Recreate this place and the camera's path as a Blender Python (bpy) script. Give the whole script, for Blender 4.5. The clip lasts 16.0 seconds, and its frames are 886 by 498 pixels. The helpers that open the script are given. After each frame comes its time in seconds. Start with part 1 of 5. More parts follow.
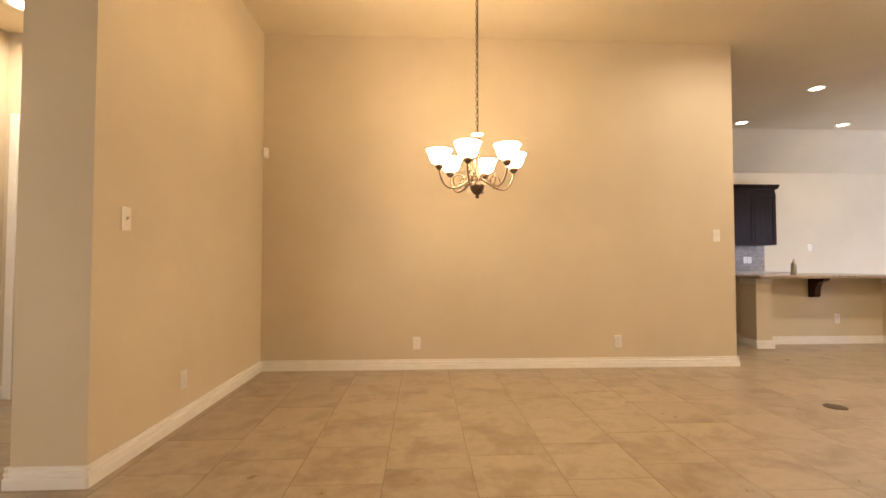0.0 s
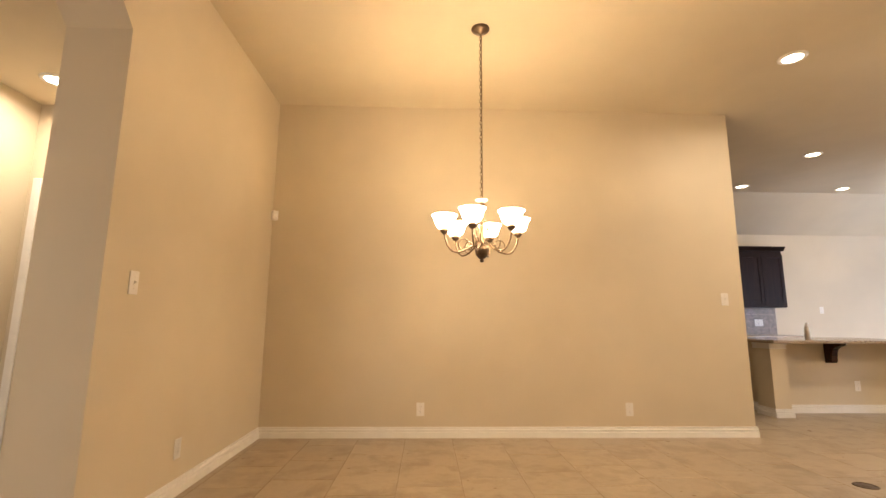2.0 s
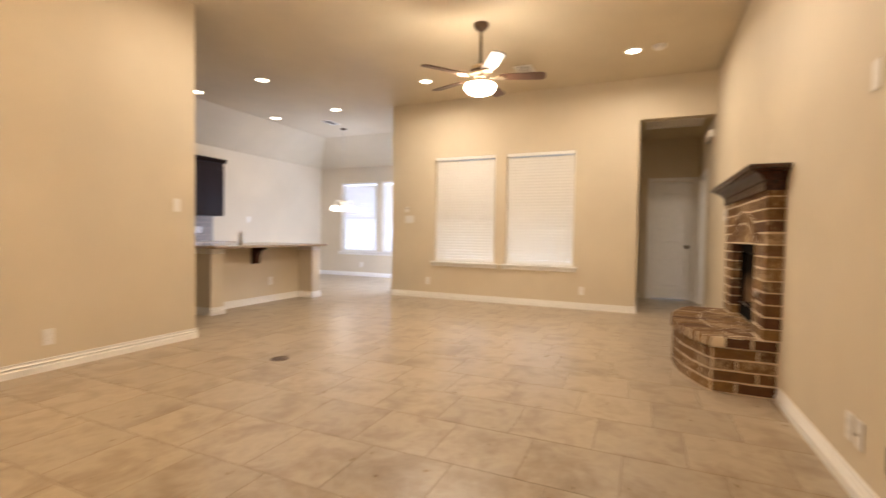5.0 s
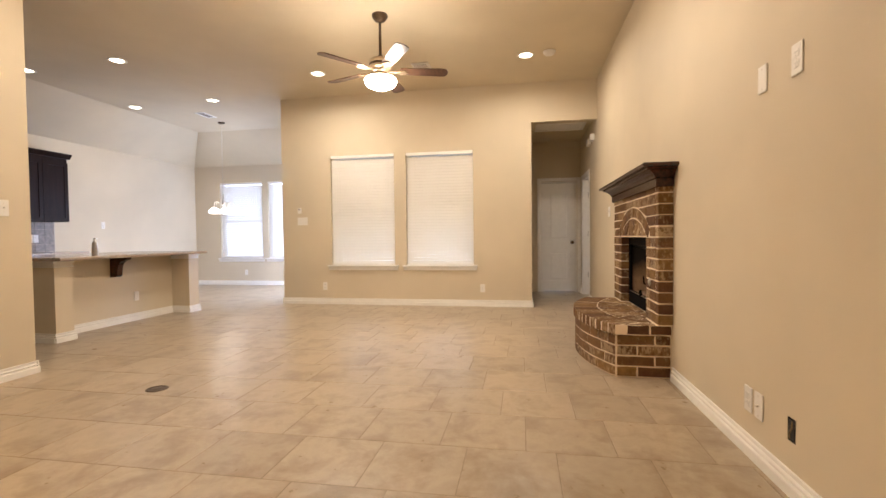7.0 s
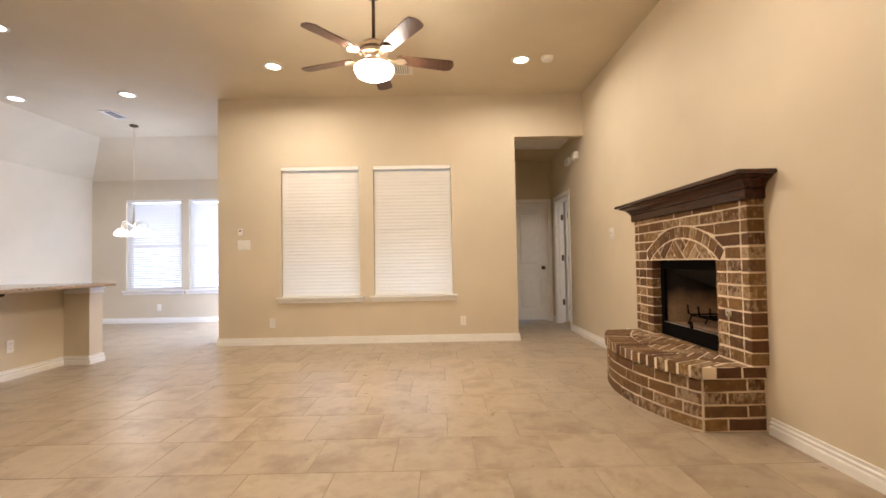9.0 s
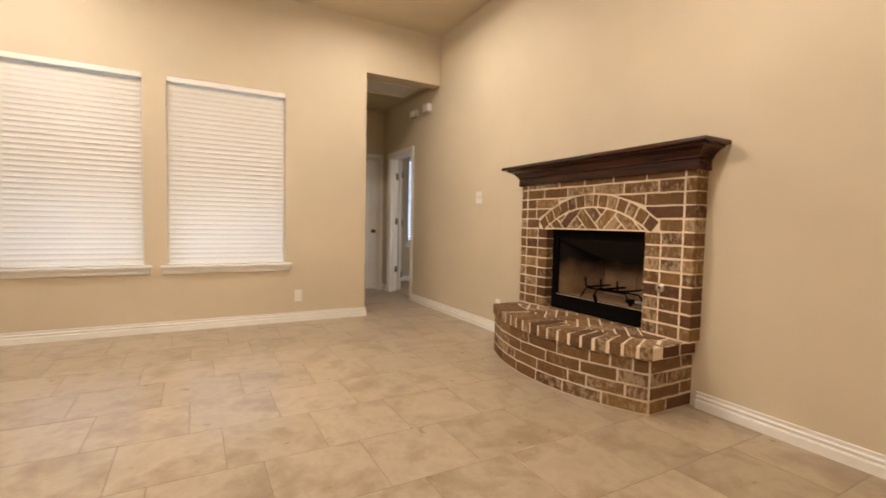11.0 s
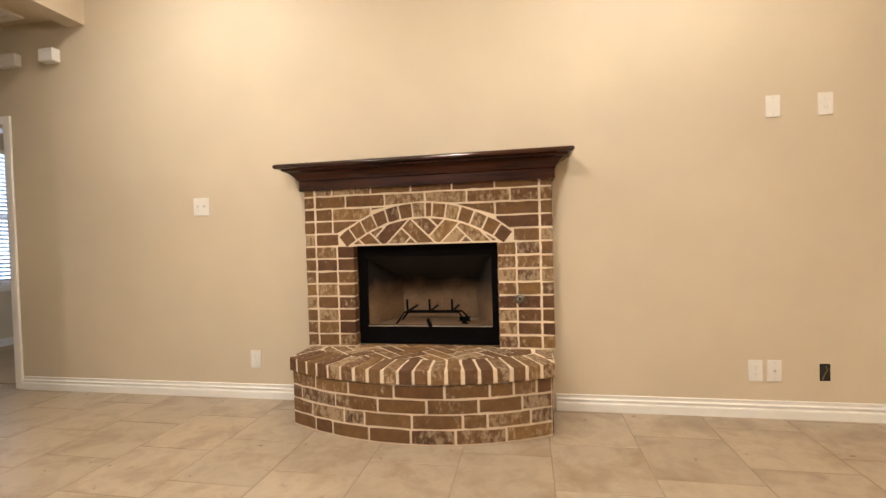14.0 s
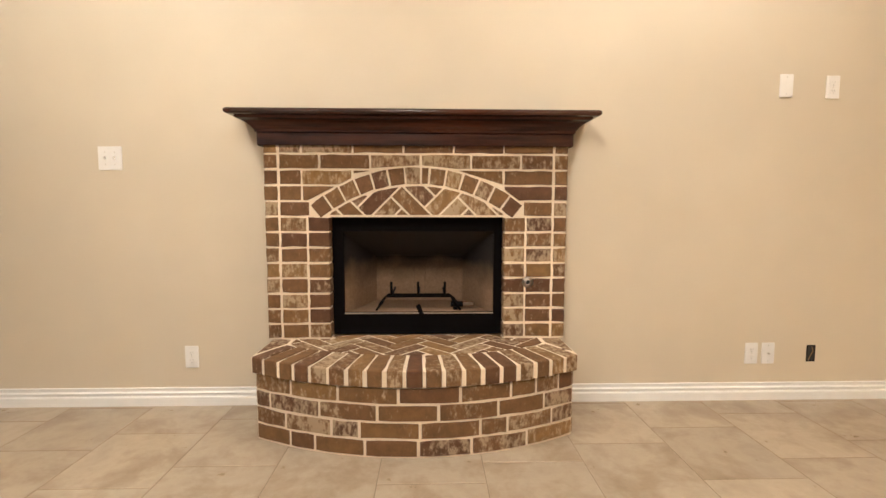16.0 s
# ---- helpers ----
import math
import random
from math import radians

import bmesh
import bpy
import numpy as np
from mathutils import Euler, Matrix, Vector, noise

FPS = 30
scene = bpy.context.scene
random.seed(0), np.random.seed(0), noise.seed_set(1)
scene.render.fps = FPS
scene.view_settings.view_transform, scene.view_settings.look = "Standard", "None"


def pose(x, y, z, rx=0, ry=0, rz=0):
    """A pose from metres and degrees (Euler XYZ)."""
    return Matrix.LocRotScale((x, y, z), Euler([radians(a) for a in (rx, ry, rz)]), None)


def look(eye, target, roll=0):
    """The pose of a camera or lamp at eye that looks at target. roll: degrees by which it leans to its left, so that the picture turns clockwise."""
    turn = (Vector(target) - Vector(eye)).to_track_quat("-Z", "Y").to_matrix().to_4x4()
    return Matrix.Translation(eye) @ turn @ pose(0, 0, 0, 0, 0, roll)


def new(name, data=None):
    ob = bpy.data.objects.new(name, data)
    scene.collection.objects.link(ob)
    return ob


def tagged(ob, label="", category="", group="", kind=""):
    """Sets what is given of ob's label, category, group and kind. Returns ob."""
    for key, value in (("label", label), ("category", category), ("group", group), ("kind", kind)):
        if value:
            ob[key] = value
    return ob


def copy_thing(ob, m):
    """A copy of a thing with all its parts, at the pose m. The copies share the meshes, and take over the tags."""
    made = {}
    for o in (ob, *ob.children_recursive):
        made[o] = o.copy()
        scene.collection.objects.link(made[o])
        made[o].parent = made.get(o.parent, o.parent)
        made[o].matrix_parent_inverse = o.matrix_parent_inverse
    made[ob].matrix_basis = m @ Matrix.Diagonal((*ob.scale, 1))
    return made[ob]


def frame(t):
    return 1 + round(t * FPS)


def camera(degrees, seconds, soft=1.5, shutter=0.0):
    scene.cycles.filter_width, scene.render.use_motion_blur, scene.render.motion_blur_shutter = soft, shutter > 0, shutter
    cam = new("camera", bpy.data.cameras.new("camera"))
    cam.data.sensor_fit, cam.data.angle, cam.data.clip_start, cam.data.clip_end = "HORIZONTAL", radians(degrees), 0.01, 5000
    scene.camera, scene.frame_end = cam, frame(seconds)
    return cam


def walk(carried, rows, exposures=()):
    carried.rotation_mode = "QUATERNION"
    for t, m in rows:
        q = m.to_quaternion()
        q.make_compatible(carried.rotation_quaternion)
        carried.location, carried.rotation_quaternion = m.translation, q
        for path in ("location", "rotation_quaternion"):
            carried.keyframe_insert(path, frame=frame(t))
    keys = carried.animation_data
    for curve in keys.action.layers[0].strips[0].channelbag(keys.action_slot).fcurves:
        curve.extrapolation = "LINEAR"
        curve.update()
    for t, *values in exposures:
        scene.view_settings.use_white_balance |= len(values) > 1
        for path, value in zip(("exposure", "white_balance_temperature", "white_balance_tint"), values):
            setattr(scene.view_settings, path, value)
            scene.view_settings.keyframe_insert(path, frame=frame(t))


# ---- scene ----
cam = camera(88.9, 16.0, shutter=0.5)
PATH = [
    (0, (-0.044, 0.214, 0.971), (0.05, 2.211, 1.035), -0.0),
    (0.5, (-0.035, 0.221, 0.987), (0.052, 2.212, 1.159), -0.0),
    (1, (-0.033, 0.214, 1.008), (0.052, 2.183, 1.347), 0.2),
    (1.5, (-0.038, 0.201, 1.007), (0.031, 2.171, 1.343), 0.2),
    (2, (-0.039, 0.207, 1.009), (0.028, 2.18, 1.327), 0.4),
    (2.5, (-0.034, 0.216, 0.986), (0.034, 2.203, 1.2), 1.2),
    (3, (-0.08, 0.319, 0.955), (0.262, 2.289, 0.911), 2.0),
    (3.5, (-0.122, 0.384, 0.946), (0.749, 2.178, 0.795), 0.2),
    (4, (-0.08, 0.452, 0.949), (1.193, 1.989, 0.812), 0.8),
    (4.5, (0.033, 0.484, 0.976), (1.618, 1.7, 0.894), -0.3),
    (5, (0.012, 0.558, 1.010), (1.840, 1.365, 0.946), 0.9),
    (5.2, (0.025, 0.556, 1.000), (1.920, 1.205, 0.948), 0.4),
    (7.5, (0.240, 0.895, 0.999), (2.211, 1.228, 0.932), -0.4),
    (8, (0.479, 1.075, 0.997), (2.456, 1.370, 0.926), 0.2),
    (8.2, (0.559, 1.175, 0.996), (2.547, 1.391, 0.985), 0.0),
    (10.3, (1.533, 2.081, 0.99), (3.463, 1.565, 0.895), 0.4),
    (10.5, (1.661, 2.114, 0.996), (3.535, 1.418, 0.936), 0.2),
    (11, (1.924, 2.222, 0.997), (3.672, 1.256, 0.886), 1.2),
    (11.5, (2.178, 2.372, 0.984), (3.672, 1.053, 0.814), -0.1),
    (12, (2.485, 2.417, 0.965), (3.72, 0.853, 0.792), -1.5),
    (12.5, (2.759, 2.486, 0.956), (3.723, 0.737, 0.842), -1.3),
    (13, (3.013, 2.545, 0.993), (3.68, 0.665, 0.852), -1.2),
    (13.5, (3.266, 2.484, 1.001), (3.755, 0.546, 0.926), -3.7),
    (14, (3.543, 2.42, 1.002), (3.91, 0.455, 0.958), -1.7),
    (14.5, (3.804, 2.341, 1.008), (4.045, 0.357, 0.93), -1.3),
    (15, (3.966, 2.159, 1.005), (4.063, 0.166, 0.87), -1.4),
    (15.5, (4.039, 2.082, 1.008), (4.018, 0.089, 0.841), -0.8),
    (16, (4.077, 2.073, 1.005), (4.02, 0.081, 0.838), 0.1),
]
EXPOSURES = [(0.0, 0.03, 6900, 13.5), (2.6, 0.0, 6750, 13.3), (4.0, 0.0, 6480, 13.2), (5.0, 0.05, 6440, 13.2), (8.0, 0.10, 6160, 12.8), (11.0, 0.05, 6090, 12.8), (12.0, 0.03, 5970, 12), (12.5, 0.33, 5900, 9.5), (12.8, 0.37, 5850, 9), (14.0, 0.37, 5720, 9.2), (15.4, 0.40, 5570, 9.4), (16.0, 0.48, 5500, 9.6)]
walk(cam, [(t, look(eye, target, roll)) for t, eye, target, roll in PATH], EXPOSURES)

# ---- world and large lights ----
world = bpy.data.worlds.new("sky")
world.use_nodes = True
scene.world = world
wn = world.node_tree.nodes
sky = wn.new("ShaderNodeTexSky")
sky.sky_type, sky.sun_disc = "NISHITA", False
sky.sun_elevation, sky.sun_rotation = radians(48), radians(200)
wn["Background"].inputs["Strength"].default_value = 0.12
world.node_tree.links.new(sky.outputs["Color"], wn["Background"].inputs["Color"])
sun = new("sun", bpy.data.lights.new("sun", "SUN"))
sun.data.energy, sun.data.angle, sun.data.color = 2.5, radians(0.5), (1.0, 0.95, 0.88)
sun.matrix_world = look((0, 0, 20), (0 + 6, 0 + 9, 20 - 12))

CAN_POWER, CAN_COLOR = 38.0, (1.0, 0.865, 0.69)
BULB_POWER, BULB_COLOR = 3.8, (1.0, 0.74, 0.45)
FAN_POWER, PENDANT_POWER = 28.0, 6.0
NOOK_DAY, PATIO_DAY = 40.0, 14.0


def lamp(kind, name, place, power, color, size=0.05):
    data = bpy.data.lights.new(name, kind)
    data.energy, data.color = power, color
    ob = new(name, data)
    ob.location = place
    if kind == "AREA":
        data.shape, data.size, data.spread = "DISK", size, radians(170)
    else:
        data.shadow_soft_size = size
    return ob


def window_light(name, place, target, w, h, power, color):
    """Sky light that enters by a window's opening."""
    data = bpy.data.lights.new(name, "AREA")
    data.shape, data.size, data.size_y, data.energy, data.color = "RECTANGLE", w, h, power, color
    ob = new(name, data)
    ob.matrix_world = look(place, target)
    return ob


# ---- materials ----
def material(name):
    m = bpy.data.materials.new(name)
    m.use_nodes = True
    return m, m.node_tree.nodes, m.node_tree.links, m.node_tree.nodes["Principled BSDF"]


def ramp(nodes, stops):
    r = nodes.new("ShaderNodeValToRGB")
    els = r.color_ramp.elements
    while len(els) < len(stops):
        els.new(0.5)
    for e, (p, c) in zip(els, stops):
        e.position, e.color = p, (*c, 1)
    return r


def noisy(nodes, links, scale, detail=4, rough=0.55, coords=None, vec=None):
    n = nodes.new("ShaderNodeTexNoise")
    n.inputs["Scale"].default_value, n.inputs["Detail"].default_value, n.inputs["Roughness"].default_value = scale, detail, rough
    if vec is None:
        tc = nodes.new("ShaderNodeTexCoord")
        vec = tc.outputs[coords or "Object"]
    links.new(vec, n.inputs["Vector"])
    return n


def bump(nodes, links, height, bsdf, strength, distance):
    b = nodes.new("ShaderNodeBump")
    b.inputs["Strength"].default_value, b.inputs["Distance"].default_value = strength, distance
    links.new(height, b.inputs["Height"])
    links.new(b.outputs["Normal"], bsdf.inputs["Normal"])
    return b


def mixed(nodes, links, a, b, fac, kind="MIX"):
    m = nodes.new("ShaderNodeMix")
    m.data_type, m.blend_type = "RGBA", kind
    for sock, v in ((m.inputs[6], a), (m.inputs[7], b), (m.inputs[0], fac)):
        if isinstance(v, (int, float)):
            sock.default_value = v
        elif isinstance(v, tuple):
            sock.default_value = (*v, 1)
        else:
            links.new(v, sock)
    return m.outputs[2]


def paint(name, color, rough=0.6, vary=0.05, tooth=0.12, scale=220):
    """Wall paint with a fine orange-peel texture and faint unevenness."""
    m, n, l, b = material(name)
    big = noisy(n, l, 0.9, 3)
    fine = noisy(n, l, scale, 2)
    lo = tuple(c * (1 - vary) for c in color)
    hi = tuple(min(1, c * (1 + vary)) for c in color)
    r = ramp(n, [(0.35, lo), (0.65, hi)])
    l.new(big.outputs["Fac"], r.inputs["Fac"])
    l.new(r.outputs["Color"], b.inputs["Base Color"])
    b.inputs["Roughness"].default_value = rough
    b.inputs["Specular IOR Level"].default_value = 0.3
    bump(n, l, fine.outputs["Fac"], b, tooth, 0.002)
    return m


def plain(name, color, rough=0.45, metal=0.0, grain=0.06, scale=40, gloss=0.5):
    m, n, l, b = material(name)
    t = noisy(n, l, scale, 3)
    r = ramp(n, [(0.3, tuple(c * (1 - grain) for c in color)), (0.7, tuple(min(1, c * (1 + grain)) for c in color))])
    l.new(t.outputs["Fac"], r.inputs["Fac"])
    l.new(r.outputs["Color"], b.inputs["Base Color"])
    b.inputs["Roughness"].default_value, b.inputs["Metallic"].default_value = rough, metal
    b.inputs["Specular IOR Level"].default_value = gloss
    return m


def glow(name, color, strength, base=(0.9, 0.88, 0.84)):
    m, n, l, b = material(name)
    b.inputs["Base Color"].default_value = (*base, 1)
    b.inputs["Emission Color"].default_value = (*color, 1)
    b.inputs["Emission Strength"].default_value = strength
    b.inputs["Roughness"].default_value = 0.35
    return m


def wood(name, dark, light, rough=0.35, along="X", scale=6.0, gloss=0.15):
    m, n, l, b = material(name)
    tc = n.new("ShaderNodeTexCoord")
    mp = n.new("ShaderNodeMapping")
    s = {"X": (0.6, 9, 9), "Y": (9, 0.6, 9), "Z": (9, 9, 0.6)}[along]
    mp.inputs["Scale"].default_value = s
    l.new(tc.outputs["Object"], mp.inputs["Vector"])
    t = noisy(n, l, scale, 6, 0.65, vec=mp.outputs["Vector"])
    r = ramp(n, [(0.32, dark), (0.68, light)])
    l.new(t.outputs["Fac"], r.inputs["Fac"])
    l.new(r.outputs["Color"], b.inputs["Base Color"])
    b.inputs["Roughness"].default_value = rough
    b.inputs["Specular IOR Level"].default_value = gloss
    bump(n, l, t.outputs["Fac"], b, 0.15, 0.002)
    return m


def tile_material():
    m, n, l, b = material("stone_tile")
    geo = n.new("ShaderNodeNewGeometry")
    info = n.new("ShaderNodeObjectInfo")
    shift = n.new("ShaderNodeVectorMath")
    shift.operation = "MULTIPLY_ADD"
    l.new(info.outputs["Random"], shift.inputs[0])
    shift.inputs[1].default_value = (7.0, 3.0, 5.0)
    l.new(geo.outputs["Position"], shift.inputs[2])
    big = noisy(n, l, 3.8, 7, 0.66, vec=shift.outputs[0])
    big.inputs["Distortion"].default_value = 0.25
    mid = noisy(n, l, 14.0, 5, 0.6, vec=shift.outputs[0])
    fine = noisy(n, l, 130.0, 3, 0.6, vec=shift.outputs[0])
    r = ramp(n, [(0.25, (0.240, 0.173, 0.107)), (0.41, (0.325, 0.250, 0.167)), (0.54, (0.415, 0.337, 0.240)), (0.67, (0.365, 0.292, 0.205)), (0.84, (0.265, 0.198, 0.128))])
    l.new(big.outputs["Fac"], r.inputs["Fac"])
    r2 = ramp(n, [(0.32, (0.82, 0.785, 0.74)), (0.60, (1.0, 1.0, 1.0))])
    l.new(mid.outputs["Fac"], r2.inputs["Fac"])
    c = mixed(n, l, r.outputs["Color"], r2.outputs["Color"], 0.55, "MULTIPLY")
    tone = ramp(n, [(0.0, (0.92, 0.915, 0.91)), (1.0, (1.05, 1.05, 1.045))])
    l.new(info.outputs["Random"], tone.inputs["Fac"])
    c = mixed(n, l, c, tone.outputs["Color"], 1.0, "MULTIPLY")
    l.new(c, b.inputs["Base Color"])
    rr = n.new("ShaderNodeMapRange")
    rr.inputs["To Min"].default_value, rr.inputs["To Max"].default_value = 0.21, 0.42
    l.new(mid.outputs["Fac"], rr.inputs["Value"])
    l.new(rr.outputs["Result"], b.inputs["Roughness"])
    bump(n, l, fine.outputs["Fac"], b, 0.12, 0.002)
    return m


def brick_material():
    m, n, l, b = material("brick")
    geo = n.new("ShaderNodeNewGeometry")
    info = n.new("ShaderNodeObjectInfo")
    tone = ramp(n, [(0.0, (0.092, 0.043, 0.022)), (0.22, (0.130, 0.065, 0.029)), (0.48, (0.172, 0.094, 0.037)), (0.75, (0.148, 0.077, 0.032)), (1.0, (0.235, 0.135, 0.050))])
    l.new(info.outputs["Random"], tone.inputs["Fac"])
    shift = n.new("ShaderNodeVectorMath")
    shift.operation = "MULTIPLY_ADD"
    l.new(info.outputs["Random"], shift.inputs[0])
    shift.inputs[1].default_value = (9.0, 4.0, 6.0)
    l.new(geo.outputs["Position"], shift.inputs[2])
    mid = noisy(n, l, 22.0, 5, 0.65, vec=shift.outputs[0])
    grit = noisy(n, l, 160.0, 4, 0.6, vec=shift.outputs[0])
    var = ramp(n, [(0.3, (0.74, 0.73, 0.72)), (0.7, (1.22, 1.20, 1.17))])
    l.new(mid.outputs["Fac"], var.inputs["Fac"])
    c = mixed(n, l, tone.outputs["Color"], var.outputs["Color"], 1.0, "MULTIPLY")
    # white mortar smears, on some bricks more than on others
    drag = n.new("ShaderNodeMapping")
    drag.inputs["Scale"].default_value = (0.8, 0.8, 0.42)
    l.new(shift.outputs[0], drag.inputs["Vector"])
    smear = noisy(n, l, 60.0, 6, 0.68, vec=drag.outputs["Vector"])
    wave = noisy(n, l, 7.0, 3, 0.55, vec=shift.outputs[0])
    add = n.new("ShaderNodeMath")
    add.operation = "MULTIPLY_ADD"
    l.new(wave.outputs["Fac"], add.inputs[0])
    add.inputs[1].default_value = 0.35
    l.new(smear.outputs["Fac"], add.inputs[2])
    # a second random number for each brick sets how much mortar was wiped over it
    lot = n.new("ShaderNodeTexWhiteNoise")
    lot.noise_dimensions = "1D"
    l.new(info.outputs["Random"], lot.inputs["W"])
    bias = n.new("ShaderNodeMath")
    bias.operation = "MULTIPLY_ADD"
    l.new(lot.outputs["Value"], bias.inputs[0])
    bias.inputs[1].default_value = 0.30
    l.new(add.outputs[0], bias.inputs[2])
    mask = ramp(n, [(0.0, (0, 0, 0)), (0.855, (0, 0, 0)), (0.925, (0.17, 0.17, 0.17)), (1.0, (0.52, 0.52, 0.52))])
    l.new(bias.outputs[0], mask.inputs["Fac"])
    c = mixed(n, l, c, (0.56, 0.43, 0.27), mask.outputs["Color"])
    l.new(c, b.inputs["Base Color"])
    b.inputs["Roughness"].default_value = 0.85
    b.inputs["Specular IOR Level"].default_value = 0.25
    bump(n, l, grit.outputs["Fac"], b, 0.45, 0.003)
    return m


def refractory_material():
    """Tan fireclay panels, turning black towards the top with a ragged edge."""
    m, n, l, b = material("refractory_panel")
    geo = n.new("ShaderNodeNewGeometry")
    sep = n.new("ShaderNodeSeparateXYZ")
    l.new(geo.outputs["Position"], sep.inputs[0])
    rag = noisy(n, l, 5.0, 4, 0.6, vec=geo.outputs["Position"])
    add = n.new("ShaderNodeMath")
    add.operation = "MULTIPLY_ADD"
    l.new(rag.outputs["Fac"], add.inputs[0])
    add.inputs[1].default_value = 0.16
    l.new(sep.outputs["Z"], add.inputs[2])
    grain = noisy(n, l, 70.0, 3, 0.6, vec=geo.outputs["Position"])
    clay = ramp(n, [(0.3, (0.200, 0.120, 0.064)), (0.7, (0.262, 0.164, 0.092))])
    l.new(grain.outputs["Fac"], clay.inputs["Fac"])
    # black by height, its edge shifted by noise
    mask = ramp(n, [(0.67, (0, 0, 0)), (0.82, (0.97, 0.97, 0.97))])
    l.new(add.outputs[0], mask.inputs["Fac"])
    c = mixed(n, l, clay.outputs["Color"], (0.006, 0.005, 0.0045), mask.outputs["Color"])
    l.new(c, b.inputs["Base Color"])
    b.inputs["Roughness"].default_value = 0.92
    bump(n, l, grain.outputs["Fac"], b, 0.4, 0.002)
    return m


def granite_material():
    m, n, l, b = material("granite")
    a = noisy(n, l, 60, 6, 0.7)
    r = ramp(n, [(0.34, (0.05, 0.035, 0.03)), (0.46, (0.28, 0.20, 0.14)), (0.56, (0.45, 0.36, 0.27)), (0.68, (0.16, 0.11, 0.085))])
    l.new(a.outputs["Fac"], r.inputs["Fac"])
    l.new(r.outputs["Color"], b.inputs["Base Color"])
    b.inputs["Roughness"].default_value = 0.15
    return m


def slat_material():
    m, n, l, b = material("blind_slat")
    b.inputs["Base Color"].default_value = (0.85, 0.80, 0.73, 1)
    b.inputs["Roughness"].default_value = 0.4
    tr = n.new("ShaderNodeBsdfTranslucent")
    tr.inputs["Color"].default_value = (0.84, 0.82, 0.78, 1)
    mx = n.new("ShaderNodeMixShader")
    mx.inputs[0].default_value = 0.20
    l.new(b.outputs[0], mx.inputs[1])
    l.new(tr.outputs[0], mx.inputs[2])
    l.new(mx.outputs[0], n["Material Output"].inputs["Surface"])
    return m


def glass_material():
    m, n, l, b = material("window_glass")
    b.inputs["Base Color"].default_value = (0.95, 0.97, 0.97, 1)
    b.inputs["Roughness"].default_value = 0.02
    b.inputs["Transmission Weight"].default_value = 1.0
    b.inputs["IOR"].default_value = 1.45
    return m


WALL = paint("wall_paint", (0.60, 0.511, 0.375))
CEIL = paint("ceiling_paint", (0.60, 0.512, 0.37), rough=0.75, tooth=0.3, scale=120)
TRIM = plain("white_trim", (0.80, 0.77, 0.72), 0.35, 0, 0.03, 12)
PLATE = plain("white_plastic", (0.75, 0.715, 0.665), 0.3, 0, 0.02, 30)
SLOT = plain("dark_slot", (0.02, 0.018, 0.016), 0.6)
TILE = tile_material()
GROUT = plain("grout", (0.245, 0.188, 0.132), 0.9, 0, 0.15, 60)
BRICK = brick_material()
MORTAR = paint("mortar", (0.73, 0.605, 0.44), 0.9, 0.12, 0.6, 150)
MANTEL = wood("dark_stained_wood", (0.015, 0.0045, 0.0025), (0.066, 0.020, 0.009), 0.24, "X", 4.0, 0.28)
MANTEL_TOP = wood("polished_dark_wood", (0.015, 0.0045, 0.0025), (0.066, 0.020, 0.009), 0.13, "X", 4.0, 0.55)
CABINET = wood("espresso_cabinet", (0.009, 0.0045, 0.0035), (0.021, 0.010, 0.0075), 0.42, "Z", 4.0, 0.10)
GRANITE = granite_material()
BLACK = plain("black_metal", (0.0035, 0.0026, 0.0026), 0.75, 0.0, 0.2, 40, 0.05)
SOOT = plain("sooty_black", (0.006, 0.005, 0.0045), 0.95, 0, 0.3, 12, 0.05)
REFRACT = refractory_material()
STEEL = plain("brushed_nickel", (0.55, 0.50, 0.43), 0.28, 1.0, 0.1)
BRONZE = plain("aged_bronze", (0.10, 0.065, 0.040), 0.4, 0.8, 0.25, 50)
BRASS = plain("antique_brass", (0.30, 0.20, 0.10), 0.4, 0.9, 0.2, 50)
NICKEL = plain("champagne_nickel", (0.16, 0.108, 0.066), 0.30, 0.85, 0.12, 40)
FANMETAL = plain("pale_fan_metal", (0.46, 0.36, 0.25), 0.32, 0.9, 0.1, 40)
BLADE = wood("fan_blade_wood", (0.035, 0.017, 0.010), (0.085, 0.042, 0.024), 0.35, "X", 5.0)
SLAT = slat_material()
GLASS = glass_material()
SHADE = glow("frosted_shade", (1.0, 0.76, 0.48), 41.0)
BOWL = glow("frosted_bowl", (1.0, 0.84, 0.64), 60.0)
CANLENS = glow("lamp_lens", (1.0, 0.86, 0.66), 14.0)
PENDANT = glow("pendant_shade", (1.0, 0.95, 0.88), 4.0)
CARPET = paint("carpet", (0.46, 0.36, 0.24), 0.95, 0.12, 0.9, 300)
BACKSPLASH = plain("stone_backsplash", (0.23, 0.19, 0.165), 0.45, 0, 0.3, 25)
GRASS = plain("dry_grass", (0.11, 0.13, 0.05), 0.95, 0, 0.3, 3)


# ---- mesh helpers ----
def finish(name, bm, mat, smooth=False):
    bmesh.ops.recalc_face_normals(bm, faces=bm.faces)
    me = bpy.data.meshes.new(name)
    if smooth:
        for f in bm.faces:
            f.smooth = True
    bm.to_mesh(me)
    bm.free()
    me.materials.append(mat)
    return me


def part(name, bm, mat, parent, label="", smooth=False):
    ob = new(name, finish(name, bm, mat, smooth))
    ob.parent = parent
    return tagged(ob, label) if label else ob


def structure(name, bm, mat, label="", category="", smooth=False):
    return tagged(new(name, finish(name, bm, mat, smooth)), label, category, kind="structure")


